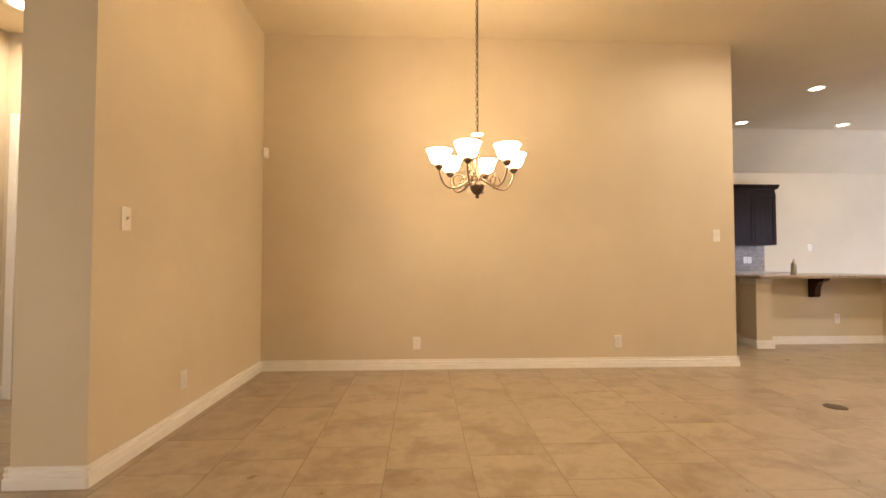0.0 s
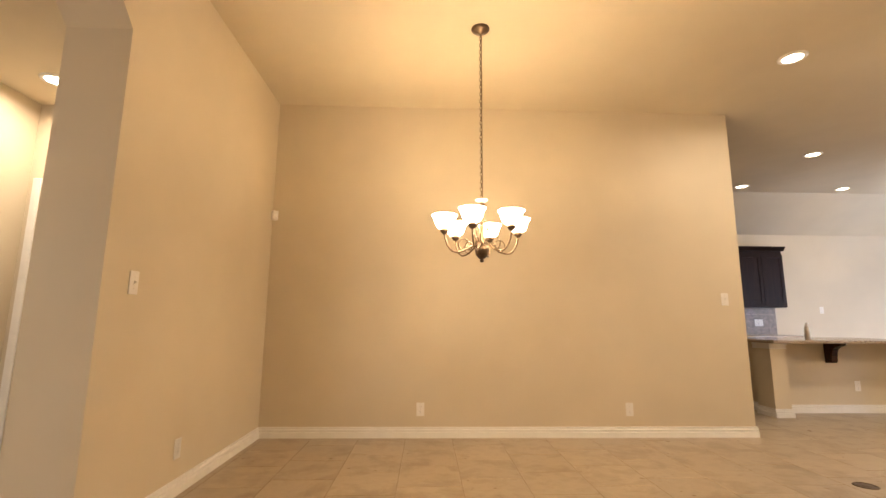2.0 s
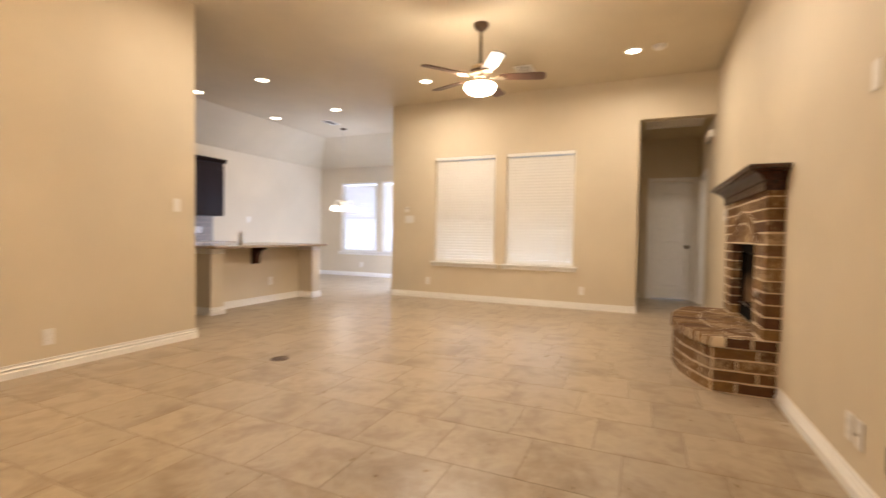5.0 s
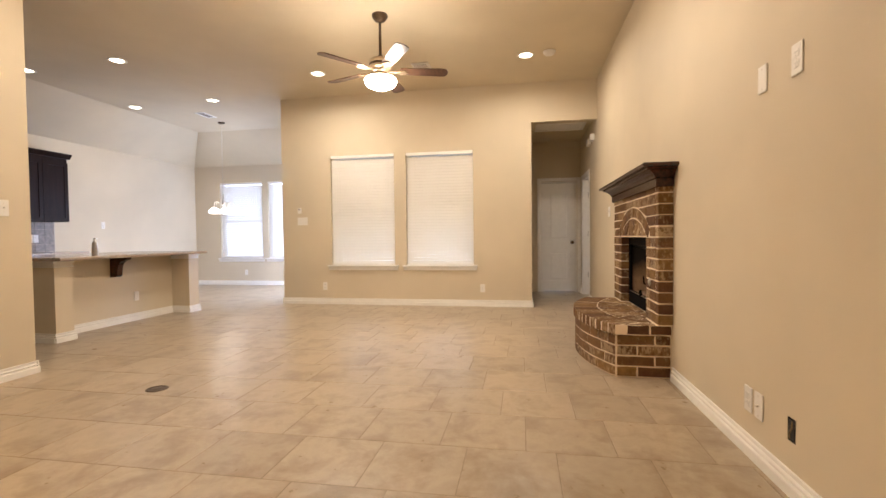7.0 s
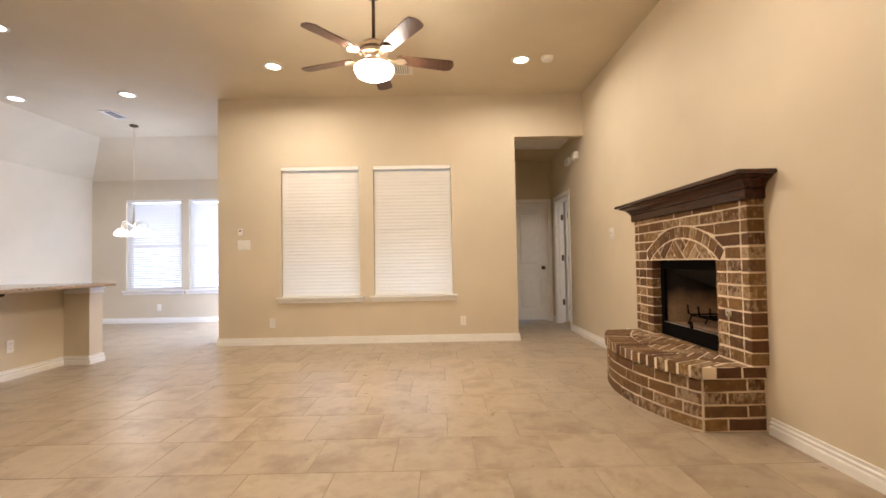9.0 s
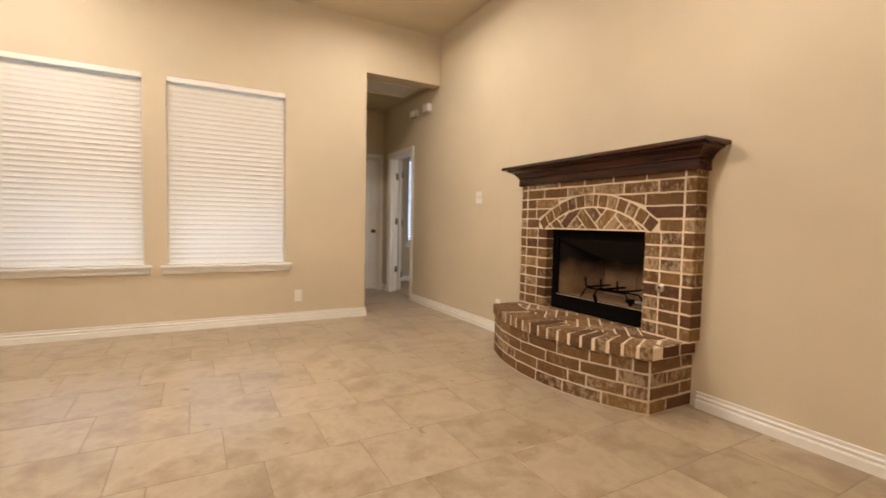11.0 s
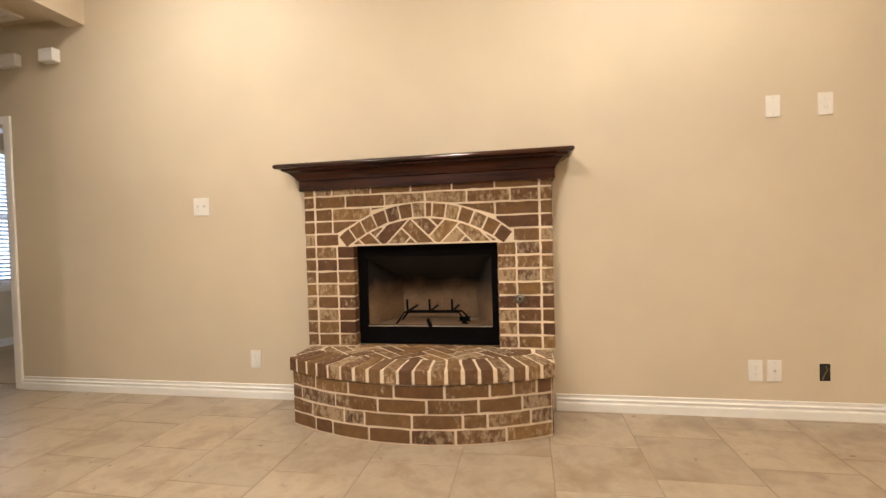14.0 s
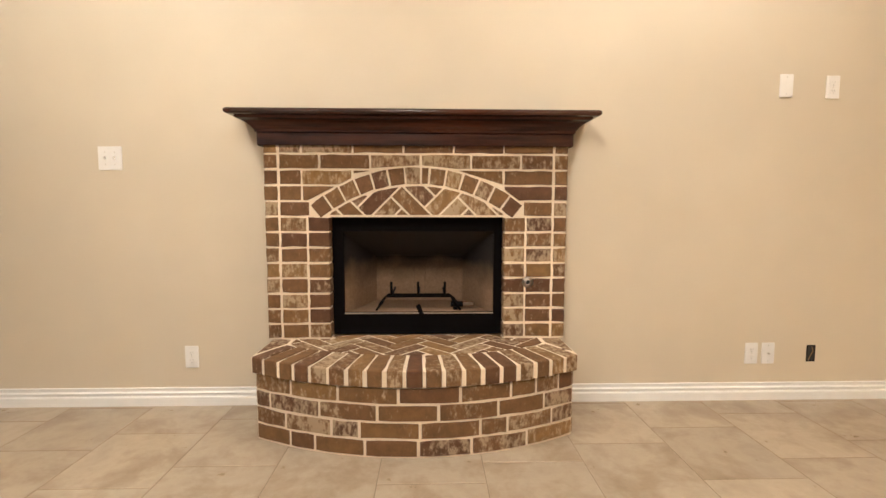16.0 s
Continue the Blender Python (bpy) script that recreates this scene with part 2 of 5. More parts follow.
def thing(name, label, category, group="", m=None):
    ob = new(name)
    ob.empty_display_size = 0.1
    if m is not None:
        ob.matrix_world = m
    return tagged(ob, label, category, group)


def block(bm, a, b):
    """An axis-aligned box between two corners."""
    x, y, z = (sorted(p) for p in zip(a, b))
    v = [bm.verts.new((i, j, k)) for k in z for j in y for i in x]
    for f in ((0, 2, 3, 1), (4, 5, 7, 6), (0, 1, 5, 4), (2, 6, 7, 3), (1, 3, 7, 5), (0, 4, 6, 2)):
        bm.faces.new([v[i] for i in f])
    return v


def rounded(a, b, r=0.004, segments=2):
    bm = bmesh.new()
    block(bm, a, b)
    bmesh.ops.bevel(bm, geom=bm.edges[:], offset=r, segments=segments, affect="EDGES", profile=0.5)
    return bm


def boxes(*pairs):
    bm = bmesh.new()
    for a, b in pairs:
        block(bm, a, b)
    return bm


def prism(poly, axis, c0, c1, bm=None):
    """A flat outline in the two other axes (in x, y, z order), drawn out along an axis."""
    bm = bm or bmesh.new()
    k = "xyz".index(axis)

    def at(p, c):
        q = list(p)
        q.insert(k, c)
        return bm.verts.new(q)

    a, b = [at(p, c0) for p in poly], [at(p, c1) for p in poly]
    bm.faces.new(a)
    bm.faces.new(b[::-1])
    n = len(poly)
    for i in range(n):
        bm.faces.new((a[i], b[i], b[(i + 1) % n], a[(i + 1) % n]))
    return bm


def lathe(profile, segments=32, center=(0, 0, 0), bm=None, cap=True):
    """A turned shape from (radius, height) pairs about a vertical axis."""
    bm = bm or bmesh.new()
    rings = []
    for r, z in profile:
        if r < 1e-5:
            rings.append([bm.verts.new((center[0], center[1], center[2] + z))])
        else:
            rings.append([bm.verts.new((center[0] + r * math.cos(math.tau * i / segments), center[1] + r * math.sin(math.tau * i / segments), center[2] + z)) for i in range(segments)])
    for a, b in zip(rings, rings[1:]):
        for i in range(segments):
            j = (i + 1) % segments
            if len(a) == 1 and len(b) > 1:
                bm.faces.new((a[0], b[i], b[j]))
            elif len(b) == 1 and len(a) > 1:
                bm.faces.new((a[i], b[0], a[j]))
            elif len(a) > 1:
                bm.faces.new((a[i], b[i], b[j], a[j]))
    if cap:
        for ring in (rings[0], rings[-1]):
            if len(ring) > 1:
                bm.faces.new(ring)
    return bm


def tube(points, radius, sides=10, bm=None, closed=False):
    """A round rod along a line of points."""
    bm = bm or bmesh.new()
    pts = [Vector(p) for p in points]
    rings = []
    n = len(pts)
    up = None
    for i, p in enumerate(pts):
        if closed:
            d = (pts[(i + 1) % n] - pts[i - 1]).normalized()
        else:
            d = (pts[min(i + 1, n - 1)] - pts[max(i - 1, 0)]).normalized()
        if up is None:
            up = d.orthogonal().normalized()
        up = (up - d * up.dot(d)).normalized()
        side = d.cross(up)
        r = radius[i] if isinstance(radius, (list, tuple)) else radius
        rings.append([bm.verts.new(p + up * r * math.cos(math.tau * k / sides) + side * r * math.sin(math.tau * k / sides)) for k in range(sides)])
    for i in range(n if closed else n - 1):
        a, b = rings[i], rings[(i + 1) % n]
        for k in range(sides):
            j = (k + 1) % sides
            bm.faces.new((a[k], b[k], b[j], a[j]))
    if not closed:
        bm.faces.new(rings[0])
        bm.faces.new(rings[-1])
    return bm


def holed(axis, c0, c1, u0, u1, z0, z1, holes=()):
    """A wall between c0 and c1 along its normal axis, from u0 to u1, with rectangular holes (u0, u1, z0, z1) through it."""
    bm = bmesh.new()
    us = sorted({u0, u1, *(h[i] for h in holes for i in (0, 1))})
    zs = sorted({z0, z1, *(h[i] for h in holes for i in (2, 3))})
    us, zs = [u for u in us if u0 <= u <= u1], [z for z in zs if z0 <= z <= z1]

    def solid(i, k):
        if not (0 <= i < len(us) - 1 and 0 <= k < len(zs) - 1):
            return False
        um, zm = (us[i] + us[i + 1]) / 2, (zs[k] + zs[k + 1]) / 2
        return not any(h[0] < um < h[1] and h[2] < zm < h[3] for h in holes)

    def at(c, u, z):
        return bm.verts.new((c, u, z) if axis == "x" else (u, c, z))

    for i in range(len(us) - 1):
        for k in range(len(zs) - 1):
            if not solid(i, k):
                continue
            a, b, c, d = us[i], us[i + 1], zs[k], zs[k + 1]
            for w in (c0, c1):
                bm.faces.new([at(w, a, c), at(w, b, c), at(w, b, d), at(w, a, d)])
            if not solid(i - 1, k):
                bm.faces.new([at(c0, a, c), at(c1, a, c), at(c1, a, d), at(c0, a, d)])
            if not solid(i + 1, k):
                bm.faces.new([at(c0, b, c), at(c1, b, c), at(c1, b, d), at(c0, b, d)])
            if not solid(i, k - 1):
                bm.faces.new([at(c0, a, c), at(c1, a, c), at(c1, b, c), at(c0, b, c)])
            if not solid(i, k + 1):
                bm.faces.new([at(c0, a, d), at(c1, a, d), at(c1, b, d), at(c0, b, d)])
    bmesh.ops.remove_doubles(bm, verts=bm.verts, dist=1e-5)
    return bm


# ---- the rooms ----
CEILING, PLATE_H = 3.095, 2.56       # flat ceiling; top of the kitchen's outer walls
WEST, NORTH, EAST, SOUTH = -1.5, 4.4, 6.52, -0.242
END_A = 2.95                         # the dining wall's free end
NOOK_E, KITCH_N = 9.0, 7.83
HALL_N, HALL_E, HALL_Z = 0.63, 8.25, 2.62
FIRE_X0, FIRE_X1, FIRE_Z0, FIRE_Z1 = 3.70, 4.58, 0.375, 0.978
WIN = [(2.595, 3.575), (1.44, 2.42)]
WIN_Z = (0.585, 2.215)
NOOK_WIN = [(6.235, 7.22), (5.11, 6.095)]
NOOK_Z = (0.575, 2.205)
BED_DOOR, DOOR_H = (7.245, 7.99), 1.92

structure("floor", boxes(((-6, -6, -0.12), (9.15, 8.0, -0.0013))), GROUT, "dark grout bed under the stone floor tiles", "floor")
structure("wall_north", boxes(((WEST, NORTH, 0), (END_A, NORTH + 0.13, CEILING))), WALL, "tan painted dining room wall with white baseboard", "wall")
structure("wall_south", holed("y", SOUTH - 0.14, SOUTH, -3.4, 9.9, 0, CEILING, [(FIRE_X0, FIRE_X1, FIRE_Z0, FIRE_Z1), (*BED_DOOR, 0, DOOR_H), (-2.85, -2.05, 0.25, 2.05)]), WALL, "tan painted wall behind the brick fireplace", "wall")
structure("wall_east", holed("x", EAST, EAST + 0.14, SOUTH, 4.36, 0, CEILING, [(*w, *WIN_Z) for w in WIN] + [(SOUTH, HALL_N, 0, 2.556)]), WALL, "tan painted wall with two windows and a hall opening", "wall")
# west wall with the clipped-corner opening to the foyer
hd = [(-0.05, CEILING), (-0.05, 2.42), (0.27, 2.74), (1.96, 2.74), (2.28, 2.42), (2.28, CEILING)]
bm = prism(hd, "x", -1.82, WEST)
block(bm, (-1.82, 2.28, 0), (WEST, NORTH + 0.13, CEILING))
block(bm, (-1.82, SOUTH, 0), (WEST, -0.05, CEILING))
structure("wall_west", bm, WALL, "thick tan wall with a clipped-corner opening to the foyer", "wall")
# the hole is an added, unseen opening that lets the nook's fill lamp in
structure("wall_nook_south", holed("y", 4.22, 4.36, EAST + 0.14, NOOK_E, 0, CEILING, [(7.0, 8.7, 0.0, 2.08)]), WALL, "tan painted breakfast nook side wall", "wall")
structure("wall_nook_east", holed("x", NOOK_E, NOOK_E + 0.14, 4.22, KITCH_N + 0.14, 0, CEILING, [(*w, *NOOK_Z) for w in NOOK_WIN]), WALL, "pale painted breakfast nook wall with two windows", "wall")
structure("wall_kitchen_north", boxes(((1.2, KITCH_N, 0), (NOOK_E, KITCH_N + 0.14, CEILING))), WALL, "pale painted kitchen wall beside the upper cabinets", "wall")
structure("wall_kitchen_west", boxes(((1.06, NORTH + 0.13, 0), (1.2, KITCH_N + 0.14, CEILING))), WALL, "plain painted kitchen wall", "wall")
structure("wall_hall_north", boxes(((EAST + 0.14, HALL_N, 0), (HALL_E, HALL_N + 0.12, HALL_Z + 0.4))), WALL, "tan painted hall wall", "wall")
structure("wall_hall_east", holed("x", HALL_E, HALL_E + 0.12, SOUTH, HALL_N + 0.12, 0, HALL_Z + 0.4, [(-0.175, 0.435, 0, DOOR_H + 0.008)]), WALL, "tan painted wall round the hall door", "wall")
structure("wall_foyer_north", holed("y", 3.62, 3.74, -3.2, -1.82, 0, CEILING, [(-2.97, -2.2, 0, 2.0)]), WALL, "cream painted foyer wall with a white door", "wall")
structure("wall_foyer_west", boxes(((-3.2, SOUTH, 0), (-3.07, 3.62, CEILING))), WALL, "cream painted foyer wall", "wall")
BED_E, BED_S = 9.0, -3.4
BED_WIN, BED_Z = (-1.97, -1.0), (0.66, 2.09)
structure("wall_bedroom_east", holed("x", BED_E, BED_E + 0.14, BED_S, SOUTH - 0.14, 0, 2.75, [(*BED_WIN, *BED_Z)]), WALL, "tan bedroom wall with a blind-covered window", "wall")
structure("wall_bedroom_south", boxes(((6.0, BED_S - 0.12, 0), (BED_E + 0.14, BED_S, 2.75))), WALL, "tan painted bedroom wall", "wall")
# the hole is an added, unseen opening for the bedroom's side fill lamp
structure("wall_bedroom_west", holed("x", 5.88, 6.0, BED_S - 0.12, SOUTH - 0.14, 0, 2.75, [(-2.1, -0.85, 0.5, 2.2)]), WALL, "tan painted bedroom wall", "wall")

# ceilings
structure("ceiling", boxes(((WEST - 0.3, SOUTH - 0.14, CEILING), (EAST + 0.14, NORTH + 0.13, CEILING + 0.1)),
                           ((1.06, NORTH + 0.13, CEILING), (8.12, 7.03, CEILING + 0.1)),
                           ((EAST + 0.14, 4.22, CEILING), (8.12, NORTH + 0.13, CEILING + 0.1))), CEIL, "flat tan painted ceiling with recessed lights", "ceiling")
bm = bmesh.new()
for quad in ([(1.06, 7.03, CEILING), (8.12, 7.03, CEILING), (NOOK_E, KITCH_N, PLATE_H), (1.06, KITCH_N, PLATE_H)],
             [(8.12, 7.03, CEILING), (8.12, 4.22, CEILING), (NOOK_E, 4.22, PLATE_H), (NOOK_E, KITCH_N, PLATE_H)]):
    lo = [bm.verts.new(p) for p in quad]
    hi = [bm.verts.new((p[0], p[1], p[2] + 0.1)) for p in quad]
    bm.faces.new(lo)
    bm.faces.new(hi[::-1])
    for i in range(4):
        bm.faces.new((lo[i], lo[(i + 1) % 4], hi[(i + 1) % 4], hi[i]))
structure("ceiling_slope", bm, CEIL, "sloped painted ceiling round the kitchen and nook", "ceiling")
structure("ceiling_hall", boxes(((EAST + 0.14, SOUTH, HALL_Z), (HALL_E, HALL_N, HALL_Z + 0.1))), CEIL, "low painted hall ceiling", "ceiling")
structure("ceiling_foyer", boxes(((-3.2, SOUTH, 2.66), (-1.82, 3.74, 2.76))), CEIL, "cream painted foyer ceiling", "ceiling")
structure("ceiling_bedroom", boxes(((5.88, BED_S - 0.12, 2.75), (BED_E + 0.14, SOUTH - 0.14, 2.85))), CEIL, "painted bedroom ceiling", "ceiling")
structure("bedroom_floor", boxes(((6.0, BED_S, -0.002), (BED_E, SOUTH - 0.07, 0.012))), CARPET, "beige carpet in the bedroom", "floor")
structure("ground", boxes(((-300, -300, -0.5), (300, 300, -0.2))), GRASS, "grass outside the house", "ground")


# ---- lamps of the place ----
def recessed_light(x, y, z, power=CAN_POWER):
    ob = thing("recessed_light", "lit recessed ceiling can light with white trim ring", "ceiling light", "recessed ceiling lights", pose(x, y, z))
    part("trim_ring", lathe([(0.072, -0.002), (0.074, -0.010), (0.092, -0.009), (0.100, -0.004), (0.101, 0.0), (0.072, 0.0)], 36, cap=False), TRIM, ob, "white metal trim ring", True)
    part("lens", lathe([(0.0, -0.004), (0.072, -0.004), (0.072, -0.001), (0.0, -0.001)], 28, cap=False), CANLENS, ob, "glowing frosted lens")
    lamp("AREA", "can_light", (x, y, z - 0.016), power, CAN_COLOR, 0.15)
    return ob


recessed_light(2.83, 3.40, CEILING, CAN_POWER * 0.52)
recessed_light(5.60, 3.32, CEILING, CAN_POWER * 0.72)
recessed_light(5.53, 0.71, CEILING, CAN_POWER * 0.60)
# unseen can, added by symmetry to brighten the west part of the south wall
recessed_light(2.83, 0.71, CEILING, CAN_POWER * 0.55)
for cx, cy in ((4.73, 5.40), (4.77, 6.74), (6.39, 6.77), (6.317, 5.355)):
    recessed_light(cx, cy, CEILING, CAN_POWER * 0.16)
recessed_light(-2.645, 3.234, 2.66, CAN_POWER * 0.46)


def chain(bm, x, y, z0, z1, link=0.034):
    n = int((z1 - z0) / (link * 0.78))
    for i in range(n):
        zc = z0 + (i + 0.5) * (z1 - z0) / n
        pts = []
        for k in range(10):
            a = math.tau * k / 10
            u, w = 0.0085 * math.cos(a), link / 2 * math.sin(a)
            pts.append((x + u, y, zc + w) if i % 2 else (x, y + u, zc + w))
        tube(pts, 0.0022, 5, bm, closed=True)
    return bm


def bell(bm, c, r, h, t=0.004):
    """A bell-shaped glass shade that opens upwards."""
    out = [(0.024, 0.0), (r * 0.46, 0.006), (r * 0.64, h * 0.20), (r * 0.75, h * 0.45), (r * 0.82, h * 0.70), (r * 0.90, h * 0.88), (r, h * 0.97), (r, h)]
    inn = [(q - t, z + (t if z < 0.01 else 0)) for q, z in out[::-1]]
    return lathe(out + inn, 28, c, bm, cap=False)


def chandelier(x, y):
    ob = thing("chandelier", "bronze and nickel chandelier with six lit frosted glass bell shades", "chandelier", "", pose(x, y, CEILING))
    part("canopy", lathe([(0.0, 0), (0.066, 0), (0.066, -0.008), (0.052, -0.020), (0.020, -0.030), (0.008, -0.042), (0, -0.042)], 28, cap=False), BRONZE, ob, "domed bronze ceiling canopy", True)
    part("chain", chain(bmesh.new(), 0, 0, -1.29, -0.035), BRONZE, ob, "bronze link chain with lamp cord")
    part("cord", tube([(0.006, 0.004 * math.sin(k), -0.04 - k * 0.062) for k in range(21)], 0.003, 6), NICKEL, ob)
    zc = -1.60
    part("stem", lathe([(0, 0.315), (0.012, 0.31), (0.03, 0.295), (0.034, 0.28), (0.016, 0.262), (0.013, 0.20), (0.020, 0.18), (0.013, 0.165), (0.012, 0.06), (0.024, 0.03), (0.018, 0.0), (0, 0)], 20, (0, 0, zc), cap=False), NICKEL, ob, "turned nickel centre column", True)
    part("body", lathe([(0, 0.03), (0.020, 0.034), (0.024, 0.022), (0.041, 0.008), (0.047, -0.018), (0.041, -0.046), (0.024, -0.068), (0.009, -0.076), (0.015, -0.086), (0.009, -0.096), (0, -0.098)], 24, (0, 0, zc), cap=False), BRONZE, ob, "dark bronze urn with finial", True)
    part("bobeche", lathe([(0.010, 0.314), (0.036, 0.322), (0.043, 0.330), (0.039, 0.331), (0.010, 0.320)], 24, (0, 0, zc), cap=False), PLATE, ob, "pale glass dish at the column's top", True)
    for k in range(6):
        a = radians(-50 + 60 * k)
        ca, sa = math.cos(a), math.sin(a)
        pts = []
        for i in range(17):
            s = i / 16
            r = 0.03 + 0.225 * (1 - (1 - s) ** 1.6)
            z = 0.035 - 0.078 * math.sin(math.pi * s * 0.95) + 0.070 * s ** 3
            pts.append((r * ca, r * sa, zc + z))
        end = pts[-1]
        arm = part("arm", tube(pts, 0.006, 8), NICKEL, ob, "curved nickel arm", True)
        curl = [((0.118 + (0.042 - 0.0045 * q) * math.cos(q)) * ca, (0.118 + (0.042 - 0.0045 * q) * math.cos(q)) * sa, zc + 0.022 + (0.042 - 0.0045 * q) * math.sin(q)) for q in [-1.7 + j * 0.42 for j in range(17)]]
        part("scroll", tube(curl, 0.0038, 6), NICKEL, ob, "thin curled scroll of nickel", True)
        bow = [((0.018 + 0.034 * math.sin(math.pi * j / 12)) * ca, (0.018 + 0.034 * math.sin(math.pi * j / 12)) * sa, zc + 0.02 + 0.155 * j / 12) for j in range(13)]
        part("bow", tube(bow, 0.0042, 6), NICKEL, ob, "bowed nickel rod beside the column", True)
        top = (end[0], end[1], end[2])
        part("cup", lathe([(0, -0.012), (0.012, -0.012), (0.026, 0.004), (0.030, 0.014), (0.022, 0.026), (0, 0.026)], 18, top, cap=False), BRONZE, ob, "bronze candle cup", True)
        part("shade", bell(bmesh.new(), (top[0], top[1], top[2] + 0.024), 0.085, 0.092), SHADE, ob, "glowing frosted glass bell shade", True)
        lamp("POINT", "chandelier_bulb", (x + top[0], y + top[1], CEILING + top[2] + 0.11), BULB_POWER, BULB_COLOR, 0.035)
    return ob


chandelier(0.320, 3.16)


def ceiling_fan(x, y):
    ob = thing("ceiling_fan", "five-blade ceiling fan with dark wood blades and lit bowl", "ceiling fan", "", pose(x, y, CEILING))
    part("canopy", lathe([(0, 0), (0.075, 0), (0.075, -0.02), (0.05, -0.055), (0.018, -0.07), (0, -0.07)], 28, cap=False), BRONZE, ob, "bronze ceiling canopy", True)
    part("downrod", lathe([(0, -0.05), (0.013, -0.05), (0.013, -0.40), (0, -0.40)], 14, cap=False), BRONZE, ob, "bronze downrod", True)
    part("yoke_cover", lathe([(0, -0.375), (0.020, -0.375), (0.032, -0.39), (0.036, -0.412), (0, -0.412)], 24, cap=False), BRONZE, ob, "small bronze yoke cover", True)
    part("motor_housing", lathe([(0, -0.405), (0.040, -0.405), (0.088, -0.416), (0.106, -0.432), (0.110, -0.452), (0.106, -0.458), (0.106, -0.484), (0.110, -0.490), (0.100, -0.506), (0.070, -0.524), (0.060, -0.535), (0.060, -0.56), (0.078, -0.572), (0, -0.572)], 32, cap=False), FANMETAL, ob, "pale champagne metal motor housing", True)
    part("motor_band", lathe([(0.107, -0.460), (0.109, -0.462), (0.109, -0.480), (0.107, -0.482)], 32, cap=False), BRONZE, ob, "dark bronze band", True)
    for k in range(5):
        m = Matrix.Rotation(radians(72 * k - 1.5), 4, "Z")
        bm = bmesh.new()
        out = [(0.085, -0.024), (0.135, -0.014), (0.165, -0.020), (0.195, -0.046), (0.230, -0.048), (0.245, -0.022), (0.262, 0.0), (0.245, 0.022), (0.230, 0.048), (0.195, 0.046), (0.165, 0.020), (0.135, 0.014), (0.085, 0.024)]
        prism(out, "z", -0.530, -0.537, bm)
        bm.transform(m)
        iron = part("blade_iron", bm, FANMETAL, ob, "cast metal blade bracket")
        for u, v in ((0.205, -0.028), (0.205, 0.028), (0.240, 0.0)):
            sc = lathe([(0, -0.5405), (0.006, -0.5395), (0.007, -0.5365), (0, -0.5365)], 10, (u, v, 0), cap=False)
            sc.transform(m)
            part("screw", sc, FANMETAL, iron)
        bm = bmesh.new()
        out = [(0.19, -0.050), (0.40, -0.060), (0.590, -0.066), (0.618, -0.060), (0.628, -0.046), (0.640, -0.022), (0.640, 0.022), (0.628, 0.046), (0.618, 0.060), (0.590, 0.066), (0.40, 0.060), (0.19, 0.050), (0.18, 0.03), (0.18, -0.03)]
        prism(out, "z", -0.004, 0.004, bm)
        bm.transform(Matrix.Translation((0, 0, -0.521)) @ Matrix.Rotation(radians(-11), 4, "X"))
        bm.transform(m)
        part("blade", bm, BLADE, ob, "dark stained wooden fan blade")
    part("light_fitter", lathe([(0, -0.572), (0.10, -0.572), (0.128, -0.580), (0.134, -0.592), (0.134, -0.598), (0, -0.598)], 32, cap=False), FANMETAL, ob, "", True)
    part("bowl", lathe([(0.143, -0.598), (0.150, -0.608), (0.148, -0.632), (0.126, -0.664), (0.076, -0.688), (0, -0.696), (0, -0.688), (0.073, -0.680), (0.122, -0.658), (0.142, -0.630), (0.143, -0.608), (0.136, -0.600)], 40, cap=False), BOWL, ob, "glowing frosted glass bowl", True)
    part("finial", lathe([(0, -0.697), (0.014, -0.700), (0.010, -0.716), (0, -0.720)], 14, cap=False), FANMETAL, ob, "", True)
    part("pull_chain", tube([(-0.10, -0.02, -0.583), (-0.156, -0.035, -0.612), (-0.158, -0.035, -0.66), (-0.158, -0.035, -0.715)], 0.0018, 5), BRASS, ob, "thin metal pull chain")
    part("chain_fob", lathe([(0, 0), (0.006, -0.005), (0.006, -0.03), (0, -0.035)], 10, (-0.158, -0.035, -0.715), cap=False), BRASS, ob)
    for k in range(3):
        a = math.tau * k / 3
        lamp("POINT", "fan_bulb", (x + 0.19 * math.cos(a), y + 0.19 * math.sin(a), CEILING - 0.615), FAN_POWER / 3, CAN_COLOR, 0.03)
    lamp("POINT", "fan_bulb", (x, y, CEILING - 0.75), FAN_POWER * 0.6, CAN_COLOR, 0.1)
    return ob


ceiling_fan(4.30, 2.075)


